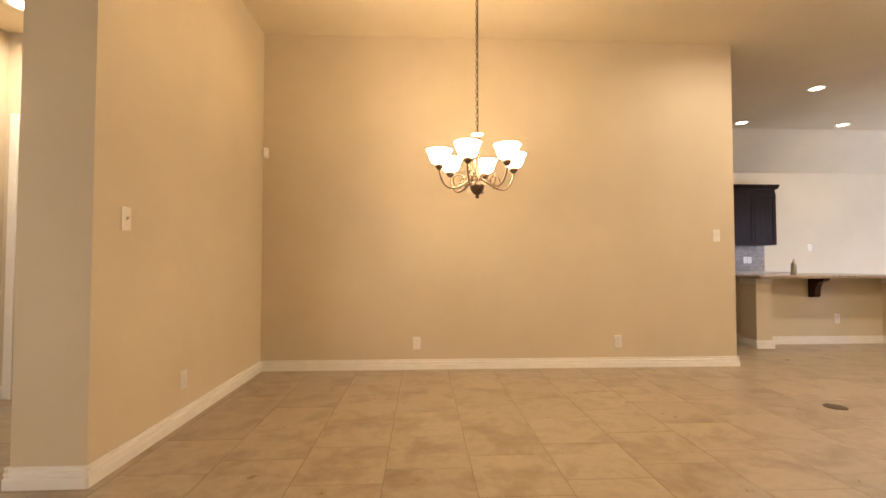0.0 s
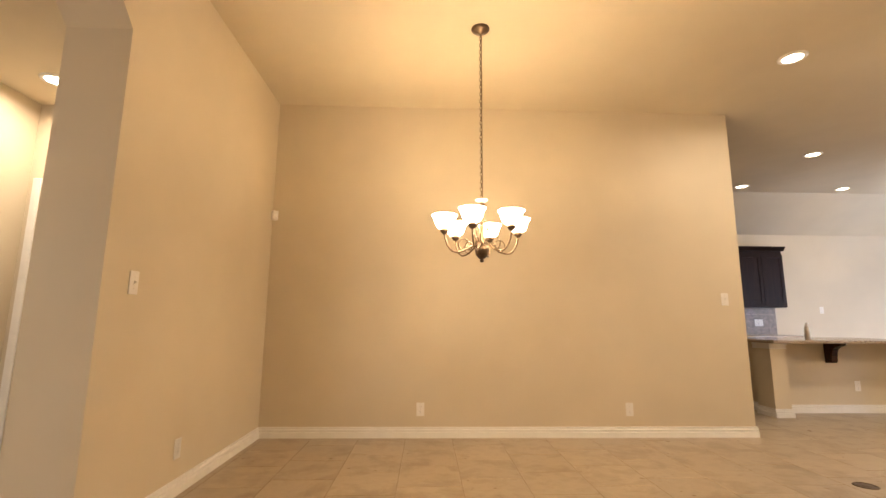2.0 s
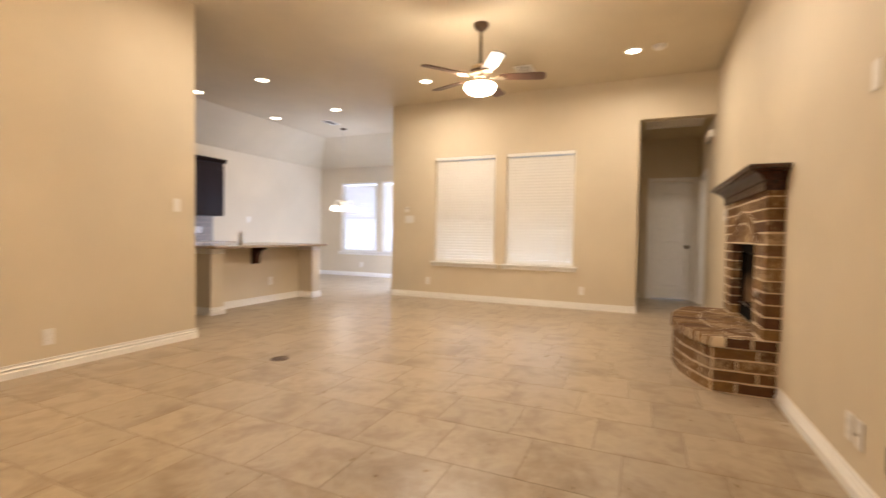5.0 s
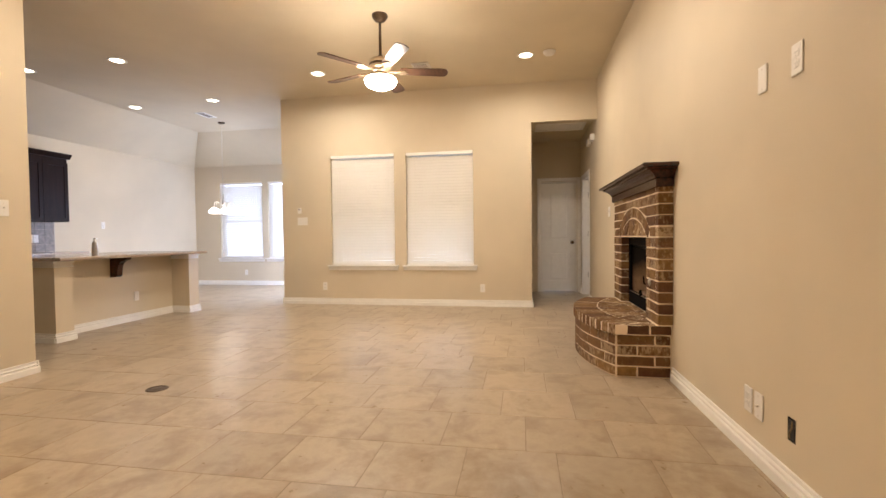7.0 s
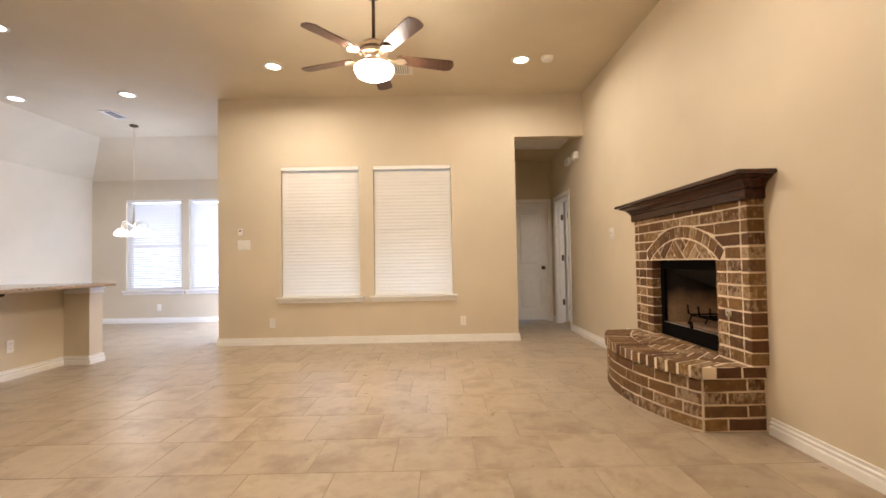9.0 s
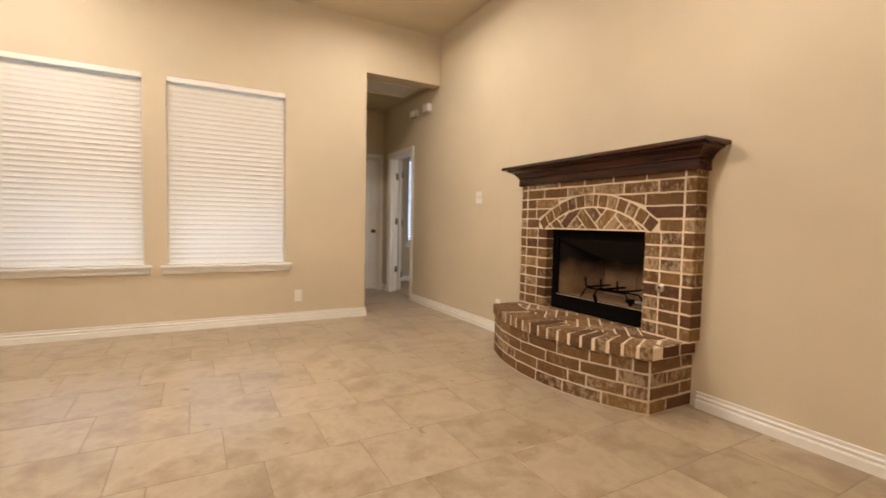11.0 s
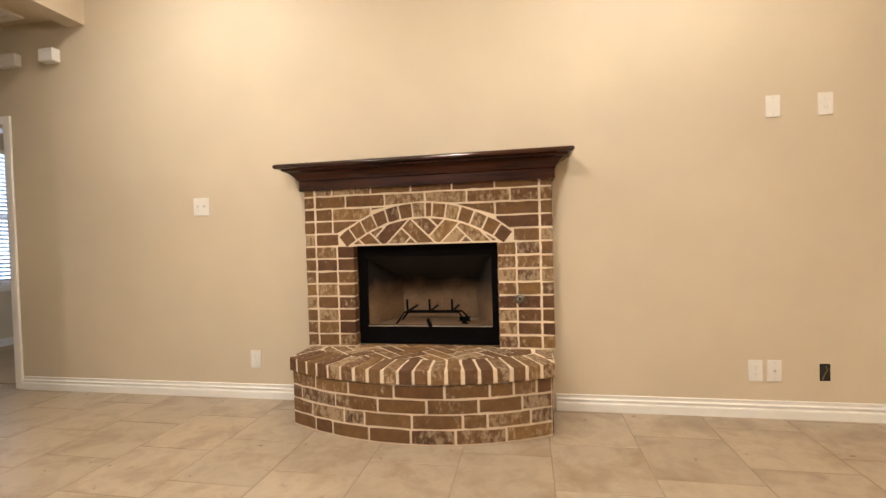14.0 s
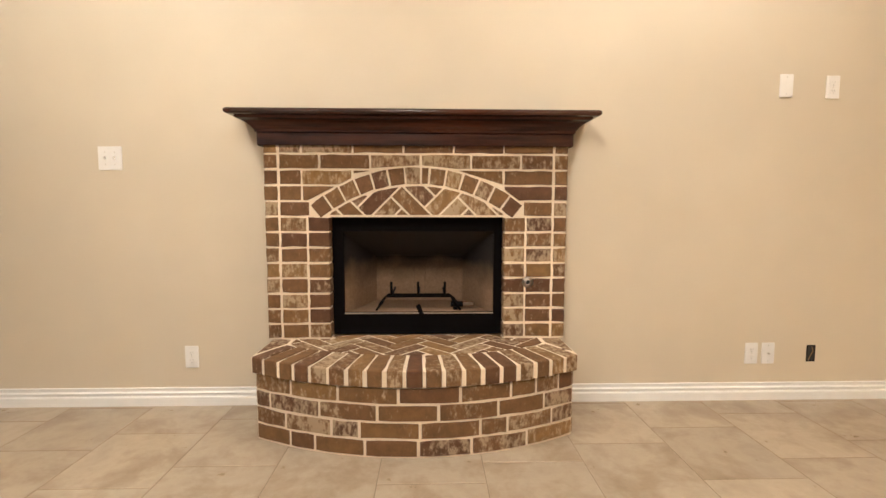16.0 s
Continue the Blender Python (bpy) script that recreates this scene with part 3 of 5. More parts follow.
def pendant_lamp(x, y):
    ob = thing("pendant_light", "white glass multi-arm pendant hanging over the nook", "pendant light", "", pose(x, y, CEILING))
    part("canopy", lathe([(0, 0), (0.06, 0), (0.055, -0.02), (0.012, -0.032), (0, -0.032)], 24, cap=False), BRONZE, ob, "", True)
    part("chain", chain(bmesh.new(), 0, 0, -1.30, -0.03), STEEL, ob, "thin metal chain")
    part("stem", lathe([(0, -1.28), (0.012, -1.29), (0.016, -1.40), (0.03, -1.44), (0.02, -1.50), (0, -1.51)], 16, cap=False), STEEL, ob, "", True)
    for k in range(5):
        a = radians(72 * k + 10)
        ca, sa = math.cos(a), math.sin(a)
        pts = [(r * ca, r * sa, z) for r, z in ((0.015, -1.490), (0.050, -1.478), (0.085, -1.448), (0.115, -1.428), (0.145, -1.432), (0.165, -1.458), (0.172, -1.500), (0.172, -1.540))]
        part("arm", tube(pts, 0.008, 8), STEEL, ob, "curved metal arm", True)
        c = (0.172 * ca, 0.172 * sa, -1.634)
        part("shade", lathe([(0.088, 0.0), (0.084, 0.03), (0.064, 0.066), (0.025, 0.094), (0.021, 0.092), (0.060, 0.062), (0.080, 0.03), (0.084, 0.0)], 24, c, cap=False), PENDANT, ob, "glowing white glass shade", True)
    lamp("POINT", "pendant_bulb", (x, y, CEILING - 1.68), PENDANT_POWER, (1.0, 0.9, 0.78), 0.15)
    return ob


pendant_lamp(7.53, 6.09)
# daylight by the windows
SKY = (0.59, 0.705, 1.0)
for w0, w1 in NOOK_WIN:
    window_light("nook_daylight", (NOOK_E + 0.30, (w0 + w1) / 2, 1.42), (6.0, (w0 + w1) / 2, 1.42), 1.1, 1.75, NOOK_DAY, SKY)
for w0, w1 in WIN:
    window_light("window_daylight", (EAST + 0.55, (w0 + w1) / 2, 0.75), (3.0, (w0 + w1) / 2, 1.30), 1.1, 0.7, PATIO_DAY, (0.72, 0.84, 1.0))
# stand-in for daylight from an unseen front entry, brightens the opening's jamb
window_light("entry_daylight", (-2.45, SOUTH - 0.25, 1.2), (-2.45, 3.0, 1.2), 0.9, 1.9, 20, (1.0, 0.93, 0.86))
window_light("bedroom_daylight", (BED_E + 0.35, sum(BED_WIN) / 2, 1.42), (6.0, sum(BED_WIN) / 2, 1.2), 1.05, 1.5, 18, SKY)
# added fill in an unseen west opening, brightens bedroom and hall
window_light("bedroom_side_fill", (5.9, -1.47, 1.35), (9.0, -1.2, 1.25), 1.2, 1.65, 6, (1.0, 0.90, 0.76))
# added fill lamp behind an unseen opening, brightens kitchen and nook
window_light("nook_fill_light", (7.85, 4.0, 1.1), (7.70, 5.8, 0.0), 1.6, 2.0, 114, SKY)


# ---- trim, windows and doors ----
BASE = [(0, 0), (0.020, 0), (0.020, 0.042), (0.017, 0.047), (0.009, 0.049), (0.008, 0.056), (0.015, 0.060), (0.016, 0.066), (0.012, 0.070), (0.006, 0.072), (0.006, 0.083), (0.010, 0.087), (0.009, 0.092), (0, 0.092)]


def baseboard(axis, face, out, u0, u1):
    """White moulded baseboard on a wall's face, out = 1 or -1 towards the room."""
    poly = [(face + out * (d + 0.0005), z) for d, z in BASE]
    return structure("baseboard", prism(poly, "y" if axis == "x" else "x", u0, u1) if axis == "x" else prism(poly, "x", u0, u1), TRIM, "white moulded wooden baseboard along the wall", "baseboard")


for run in (("y", NORTH, -1, WEST, END_A + 0.015), ("x", END_A, 1, NORTH - 0.015, NORTH + 0.145), ("y", NORTH + 0.13, 1, 1.2, END_A + 0.015),
            ("x", WEST, 1, 2.265, NORTH - 0.015), ("y", 2.28, -1, -1.835, WEST + 0.015), ("x", -1.82, -1, 2.265, 3.62),
            ("y", SOUTH, 1, WEST, 3.400), ("y", SOUTH, 1, 4.880, 7.180), ("y", SOUTH, 1, 8.056, HALL_E),
            ("x", EAST, -1, HALL_N - 0.015, 4.375), ("y", HALL_N, -1, EAST - 0.015, HALL_E), ("y", 4.36, 1, EAST - 0.015, 6.94),
            ("x", NOOK_E, -1, 4.375, KITCH_N), ("y", KITCH_N, -1, 5.95, NOOK_E),
            ("x", -3.07, 1, SOUTH, 3.605), ("y", 3.62, -1, -3.07, -3.036), ("x", BED_E, -1, BED_S, SOUTH - 0.14)):
    baseboard(*run)

slat_meshes = {}


def slat_mesh(width):
    if width not in slat_meshes:
        bm = bmesh.new()
        prof = [(-0.025, 0.0), (-0.012, 0.0022), (0.0, 0.003), (0.012, 0.0022), (0.025, 0.0), (0.012, 0.0002), (0.0, 0.0006), (-0.012, 0.0002)]
        prism([(p[0], p[1]) for p in prof], "y", -width / 2, width / 2, bm)
        slat_meshes[width] = finish("slat", bm, SLAT)
    return slat_meshes[width]


def window(name, x, y0, y1, z0, z1, label, sill=True):
    """A single-hung window in a wall that faces west."""
    ob = thing(name, label, "window")
    ob["kind"] = "structure"
    xo = x + 0.085
    fr = bmesh.new()
    for a, b in (((xo, y0, z0), (xo + 0.05, y0 + 0.04, z1)), ((xo, y1 - 0.04, z0), (xo + 0.05, y1, z1)), ((xo, y0 + 0.04, z0), (xo + 0.05, y1 - 0.04, z0 + 0.045)), ((xo, y0 + 0.04, z1 - 0.04), (xo + 0.05, y1 - 0.04, z1))):
        block(fr, a, b)
    part("window_frame", fr, TRIM, ob, "white vinyl window frame")
    mid = (z0 + z1) / 2
    part("meeting_rail", rounded((xo + 0.005, y0 + 0.04, mid - 0.022), (xo + 0.045, y1 - 0.04, mid + 0.022), 0.003), TRIM, ob)
    for a, b in ((z0 + 0.045, mid - 0.022), (mid + 0.022, z1 - 0.04)):
        p = part("pane", boxes(((xo + 0.022, y0 + 0.04, a), (xo + 0.028, y1 - 0.04, b))), GLASS, ob)
        p.visible_shadow = False
    if sill:
        part("window_sill", rounded((x - 0.045, y0 - 0.055, z0 - 0.022), (x + 0.085, y1 + 0.055, z0 + 0.002), 0.006, 3), TRIM, ob, "white painted window stool")
        bm = prism([(x - 0.001, z0 - 0.075), (x - 0.016, z0 - 0.070), (x - 0.018, z0 - 0.045), (x - 0.028, z0 - 0.028), (x - 0.028, z0 - 0.022), (x - 0.001, z0 - 0.022)], "y", y0 - 0.045, y1 + 0.045)
        part("apron", bm, TRIM, ob, "white moulded apron under the sill")
    return ob


def blind(x, y0, y1, z0, z1, tilt, label, sag=0.0):
    """A lowered two-inch slatted blind, hung inside the opening; sag: degrees by which the tilt differs from bottom to top."""
    yc, w = (y0 + y1) / 2, round(y1 - y0 - 0.012, 3)
    ob = thing("window_blind", label, "window blind", "slatted window blinds", pose(x + 0.036, yc, z0))
    h = z1 - z0
    part("valance", rounded((-0.040, -w / 2 - 0.003, h - 0.048), (-0.026, w / 2 + 0.003, h - 0.002), 0.005, 3), TRIM, ob, "white moulded valance")
    part("headrail", rounded((-0.024, -w / 2, h - 0.044), (0.026, w / 2, h - 0.006), 0.003), TRIM, ob)
    part("bottom_rail", rounded((-0.026, -w / 2, 0.006), (0.026, w / 2, 0.024), 0.004, 3), TRIM, ob, "white bottom rail")
    n = int((h - 0.085) / 0.0425)
    for k in range(n):
        s = new("slat", slat_mesh(w))
        s.parent = ob
        s.matrix_local = pose(0, 0, 0.045 + k * (h - 0.130) / (n - 1), 0, tilt + sag * (k / (n - 1) - 0.5) + 0.35 * math.sin(k * 2.3), 0)
    for u in (-0.36, 0.36):
        part("ladder_cord", tube([(-0.020, u * w / 0.98, 0.02), (-0.020, u * w / 0.98, h - 0.05)], 0.0007, 5), TRIM, ob)
    return ob


for i, (w0, w1) in enumerate(WIN):
    window("window_%d" % (i + 1), EAST, w0, w1, *WIN_Z, "white living room window behind a lowered blind")
    blind(EAST, w0, w1, *WIN_Z, -66, "white slatted blind closed over the living room window", -24)
for i, (w0, w1) in enumerate(NOOK_WIN):
    window("window_%d" % (i + 3), NOOK_E, w0, w1, *NOOK_Z, "bright breakfast nook window behind a white blind")
    blind(NOOK_E, w0, w1, *NOOK_Z, 50, "white slatted blind glowing with daylight in the nook")
window("window_5", BED_E, *BED_WIN, *BED_Z, "bedroom window behind a half-open white blind")
blind(BED_E, *BED_WIN, *BED_Z, 34, "white slatted blind tilted open in the bedroom")


def casing(name, m, w, h, label):
    """White flat-stepped casing and jamb round an opening of width w, local x across, facing -y; the wall is 0.12 thick."""
    ob = thing(name, label, "door frame", "", m)
    ob["kind"] = "structure"
    for side in (-1, 1):
        x0, x1 = side * (w / 2 + 0.004), side * (w / 2 + 0.062)
        part("casing", rounded((x0, -0.017, 0), (x1, -0.001, h + 0.062), 0.005, 2), TRIM, ob)
        part("jamb", boxes(((side * w / 2, -0.001, 0), (side * (w / 2 - 0.018), 0.121, h - 0.001))), TRIM, ob)
        part("door_stop", boxes(((side * (w / 2 - 0.018), 0.045, 0), (side * (w / 2 - 0.030), 0.08, h - 0.018))), TRIM, ob)
    part("casing", rounded((-w / 2 - 0.003, -0.0165, h + 0.004), (w / 2 + 0.003, -0.001, h + 0.062), 0.005, 2), TRIM, ob)
    part("jamb", boxes(((-w / 2 + 0.018, -0.001, h - 0.018), (w / 2 - 0.018, 0.121, h - 0.001))), TRIM, ob)
    return ob


def door(name, m, w, h, knob_side, label):
    """A two-panel door leaf, local x across and centred, front face at y = 0, facing -y."""
    ob = thing(name, label, "door", "", m)
    bm = bmesh.new()
    t, st = 0.035, 0.105
    pans = [(-w / 2 + st, w / 2 - st, 0.19, 0.72), (-w / 2 + st, w / 2 - st, 0.90, h - 0.13)]
    leaf = holed("y", 0, t, -w / 2, w / 2, 0.018, h, pans)
    part("leaf", leaf, TRIM, ob, "white painted moulded door leaf")
    for a, b, c, d in pans:
        bm = bmesh.new()
        block(bm, (a, 0.013, c), (b, t - 0.010, d))
        part("panel", bm, TRIM, ob)
        bm = bmesh.new()
        block(bm, (a + 0.045, 0.003, c + 0.045), (b - 0.045, 0.0145, d - 0.045))
        bmesh.ops.bevel(bm, geom=[e for e in bm.edges if all(v.co.y < 0.005 for v in e.verts)], offset=0.006, segments=1, affect="EDGES")
        part("raised_field", bm, TRIM, ob)
    kx = knob_side * (w / 2 - 0.06)
    kb = lathe([(0.0, 0), (0.030, 0), (0.030, 0.006), (0.012, 0.010), (0.010, 0.03), (0.024, 0.042), (0.027, 0.055), (0.018, 0.068), (0, 0.070)], 20, cap=False)
    kb.transform(Matrix.Translation((kx, 0, 0.87)) @ Matrix.Rotation(radians(90), 4, "X"))
    part("door_knob", kb, BRONZE, ob, "dark bronze round door knob", True)
    for z in (0.24, 1.0, 1.70):
        part("hinge", boxes(((-knob_side * (w / 2 - 0.001), -0.008, z - 0.045), (-knob_side * (w / 2 + 0.012), 0.004, z + 0.045))), BRONZE, ob)
    return ob


casing("door_frame_1", pose(HALL_E, 0.130, 0, 0, 0, -90), 0.61, DOOR_H + 0.008, "white casing round the closed hall door")
door("hall_door", pose(HALL_E + 0.022, 0.130, 0, 0, 0, -90), 0.572, DOOR_H - 0.016, 1, "closed white two-panel door at the hall's end")
bed_frame = casing("door_frame_2", pose(sum(BED_DOOR) / 2, SOUTH, 0, 0, 0, 180), BED_DOOR[1] - BED_DOOR[0], DOOR_H, "white casing round the open bedroom doorway")
door("bedroom_door", pose(BED_DOOR[1] + 0.375, SOUTH - 0.205, 0, 0, 0, 0), 0.68, DOOR_H - 0.015, 1, "white bedroom door swung open against the wall")
for z in (0.33, 1.02, 1.66):
    hx = (BED_DOOR[0] - BED_DOOR[1]) / 2
    part("hinge", rounded((hx + 0.0185, 0.075, z - 0.045), (hx + 0.030, 0.115, z + 0.045), 0.002), BRONZE, bed_frame, "dark bronze butt hinge")
casing("door_frame_3", pose(-2.585, 3.62, 0), 0.77, 2.0, "white casing round the foyer door")
door("foyer_door", pose(-2.585, 3.64, 0), 0.73, 1.98, 1, "closed white two-panel door in the foyer")


# ---- plates and small fixtures on the walls ----
def face_pose(facing, x, y, z):
    return pose(x, y, z, 0, 0, {"s": 0, "w": -90, "e": 90, "n": 180}[facing])


def disc(r, depth, n=16):
    bm = lathe([(0, 0), (r, 0), (r, depth), (0, depth)], n, cap=False)
    bm.transform(Matrix.Rotation(radians(90), 4, "X"))
    return bm


def outlet(m):
    ob = thing("wall_outlet", "white duplex power outlet with a plastic cover plate", "outlet", "wall outlets", m)
    part("cover_plate", rounded((-0.035, -0.006, -0.0575), (0.035, -0.0004, 0.0575), 0.003), PLATE, ob)
    for z in (-0.020, 0.020):
        s = part("socket", rounded((-0.0165, -0.0078, z - 0.014), (0.0165, -0.0055, z + 0.014), 0.0015), PLATE, ob)
        part("slot", boxes(((-0.0074, -0.0082, z + 0.0005), (-0.0060, -0.0076, z + 0.0075)), ((0.0060, -0.0082, z + 0.0005), (0.0074, -0.0076, z + 0.0065)), ((-0.0018, -0.0082, z - 0.0095), (0.0018, -0.0076, z - 0.0065))), SLOT, s)
    part("screw", disc(0.003, 0.0068, 8), STEEL, ob)
    return ob


def switch_plate(m, gangs, label):
    w = 0.035 + 0.023 * (gangs - 1)
    ob = thing("light_switch", label, "light switch", "light switches", m)
    part("cover_plate", rounded((-w, -0.006, -0.0585), (w, -0.0004, 0.0585), 0.003), PLATE, ob)
    for k in range(gangs):
        x = (k - (gangs - 1) / 2) * 0.046
        bm = bmesh.new()
        block(bm, (x - 0.005, -0.008, -0.012), (x + 0.005, -0.0055, 0.012))
        part("toggle_slot", bm, PLATE, ob)
        bm = prism([(-0.0075, -0.006), (-0.020, 0.004), (-0.020, 0.010), (-0.0075, 0.009)], "x", x - 0.0035, x + 0.0035)
        part("toggle", bm, PLATE, ob, "white toggle lever")
        for z in (-0.03, 0.03):
            d = disc(0.0028, 0.0068, 8)
            d.transform(Matrix.Translation((x, 0, z)))
            part("screw", d, STEEL, ob)
    return ob


def blank_plate(m, label, jack=False):
    ob = thing("wall_plate", label, "wall plate", "cable plates", m)
    part("cover_plate", rounded((-0.035, -0.006, -0.0575), (0.035, -0.0004, 0.0575), 0.003), PLATE, ob)
    if jack:
        part("coax_jack", disc(0.005, 0.016, 12), STEEL, ob, "threaded metal cable jack")
    for z in (-0.042, 0.042):
        d = disc(0.0028, 0.0068, 8)
        d.transform(Matrix.Translation((0, 0, z)))
        part("screw", d, STEEL, ob)
    return ob


first = outlet(face_pose("s", -0.088, NORTH, 0.240))
for f, x, y, z in (("s", 1.797, NORTH, 0.240), ("e", WEST, 3.07, 0.262), ("n", 5.305, SOUTH, 0.254), ("n", 2.362, SOUTH, 0.251), ("n", 2.019, SOUTH, 1.640),
                   ("w", EAST, 1.318, 0.258), ("w", EAST, 3.69, 0.270), ("w", NOOK_E, 6.63, 0.27), ("s", 5.0, 5.50, 0.30), ("s", 6.76, KITCH_N, 1.25)):
    copy_thing(first, face_pose(f, x, y, z))
switch_plate(face_pose("s", 2.768, NORTH, 1.236), 1, "white single toggle light switch on the dining wall")
switch_plate(face_pose("e", WEST, 2.50, 1.190), 1, "white single toggle light switch beside the opening")
switch_plate(face_pose("n", 5.660, SOUTH, 1.263), 2, "white double toggle switch beside the fireplace")
switch_plate(face_pose("w", EAST, 4.035, 1.249), 3, "white triple light switch on the window wall")
blank_plate(face_pose("n", 2.262, SOUTH, 1.645), "white blank cable plate high on the wall")
blank_plate(face_pose("n", 2.271, SOUTH, 0.251), "white cable plate with a metal jack", True)

ob = thing("junction_box", "open dark electrical box with no cover plate", "electrical box", "", face_pose("n", 2.034, SOUTH, 0.248))
part("box_rim", boxes(((-0.024, -0.002, -0.045), (-0.020, -0.0004, 0.045)), ((0.020, -0.002, -0.045), (0.024, -0.0004, 0.045)), ((-0.020, -0.002, 0.040), (0.020, -0.0004, 0.045)), ((-0.020, -0.002, -0.045), (0.020, -0.0004, -0.040))), BLACK, ob)
part("box_recess", boxes(((-0.020, -0.0012, -0.040), (0.020, -0.0004, 0.040))), SLOT, ob)
part("wire", tube([(-0.012, -0.002, -0.038), (-0.004, -0.006, -0.01), (0.009, -0.005, 0.012), (0.004, -0.002, 0.035)], 0.0022, 6), BRASS, ob, "loose copper wire")

ob = thing("thermostat", "small white wall thermostat above the light switch", "thermostat", "", face_pose("w", EAST, 4.078, 1.408))
part("housing", rounded((-0.028, -0.022, -0.042), (0.028, -0.0004, 0.042), 0.005, 3), PLATE, ob)
part("display", boxes(((-0.018, -0.0228, 0.006), (0.018, -0.0218, 0.028))), BACKSPLASH, ob, "grey display window")

ob = thing("motion_sensor", "small white motion sensor high in the wall corner", "motion sensor", "", pose(WEST + 0.030, NORTH - 0.030, 1.977, 0, 0, 45))
part("housing", rounded((-0.026, -0.022, -0.045), (0.026, 0.022, 0.045), 0.006, 3), PLATE, ob)
part("sensor_window", rounded((-0.017, -0.0245, -0.018), (0.017, -0.020, 0.012), 0.002), TRIM, ob, "milky curved sensor lens")

for x, w, d, nm, lb in ((6.79, 0.060, 0.060, "wall_sensor", "white alarm sensor box high on the hall wall"), (7.15, 0.085, 0.050, "door_chime", "white door chime box high on the hall wall")):
    ob = thing(nm, lb, "wall box", "", face_pose("n", x, SOUTH, 2.362))
    part("housing", rounded((-w, -d, -0.045), (w, -0.0004, 0.045), 0.006, 3), PLATE, ob)
    part("grille", boxes(*[((-w * 0.7, -d - 0.0012, -0.025 + k * 0.012), (w * 0.7, -d + 0.001, -0.020 + k * 0.012)) for k in range(4)]), TRIM, ob)

ob = thing("smoke_detector", "round white smoke detector on the ceiling", "smoke detector", "", pose(5.485, 0.445, CEILING))
part("base", lathe([(0, 0), (0.07, 0), (0.07, -0.012), (0.064, -0.014), (0, -0.014)], 28, cap=False), PLATE, ob, "", True)
part("cover", lathe([(0.062, -0.014), (0.060, -0.030), (0.048, -0.038), (0.020, -0.040), (0, -0.040)], 28, cap=False), PLATE, ob, "", True)


def ceiling_vent(x, y, z, w, d, label):
    ob = thing("ceiling_vent", label, "air vent", "", pose(x, y, z))
    f = 0.025
    part("frame", boxes(((-w, -d, -0.008), (w, -d + f, -0.0005)), ((-w, d - f, -0.008), (w, d, -0.0005)), ((-w, -d + f, -0.008), (-w + f, d - f, -0.0005)), ((w - f, -d + f, -0.008), (w, d - f, -0.0005))), TRIM, ob)
    part("backing", boxes(((-w + f, -d + f, -0.002), (w - f, d - f, -0.0005))), BACKSPLASH, ob)
    n = int((d - f) * 2 / 0.022)
    for k in range(n):
        yy = -d + f + (k + 0.5) * (2 * (d - f)) / n
        part("slat", prism([(yy - 0.008, -0.007), (yy - 0.006, -0.007), (yy + 0.008, -0.002), (yy + 0.006, -0.002)], "x", -w + f, w - f), TRIM, ob)
    return ob


ceiling_vent(7.03, 6.02, CEILING, 0.17, 0.09, "white slatted air vent in the kitchen ceiling")
ceiling_vent(5.68, 1.97, CEILING, 0.17, 0.11, "white slatted air vent in the living ceiling")
ob = thing("attic_hatch", "flat white framed hatch in the hall ceiling", "ceiling hatch", "", pose(7.15, 0.20, HALL_Z))
part("hatch_frame", boxes(((-0.23, -0.36, -0.014), (-0.18, 0.36, -0.0005)), ((0.18, -0.36, -0.014), (0.23, 0.36, -0.0005)), ((-0.18, -0.36, -0.014), (0.18, -0.31, -0.0005)), ((-0.18, 0.31, -0.014), (0.18, 0.36, -0.0005))), TRIM, ob)
part("hatch_panel", boxes(((-0.178, -0.308, -0.006), (0.178, 0.308, -0.0005))), TRIM, ob)

ob = thing("floor_outlet", "round dark bronze floor outlet cover in the tiles", "floor outlet", "", pose(2.752, 3.174, 0))
part("cover_ring", lathe([(0.047, 0.0015), (0.049, 0.006), (0.064, 0.005), (0.068, 0.0012), (0.068, 0.0003), (0.047, 0.0003)], 36, cap=False), BRONZE, ob, "", True)
part("flap", lathe([(0, 0.0045), (0.041, 0.0045), (0.046, 0.003), (0.046, 0.0003), (0, 0.0003)], 36, cap=False), BRONZE, ob, "", True)
part("screw", lathe([(0, 0.0062), (0.004, 0.0058), (0.004, 0.004), (0, 0.004)], 10, (0.056, 0, 0), cap=False), STEEL, ob)


# ---- kitchen ----
def cabinet_door(x0, x1, y, z0, z1, parent):
    d = part("door", holed("y", y, y + 0.02, x0, x1, z0, z1, [(x0 + 0.055, x1 - 0.055, z0 + 0.055, z1 - 0.055)]), CABINET, parent, "dark framed cabinet door")
    part("panel", boxes(((x0 + 0.055, y + 0.009, z0 + 0.055), (x1 - 0.055, y + 0.018, z1 - 0.055))), CABINET, d)
    return d


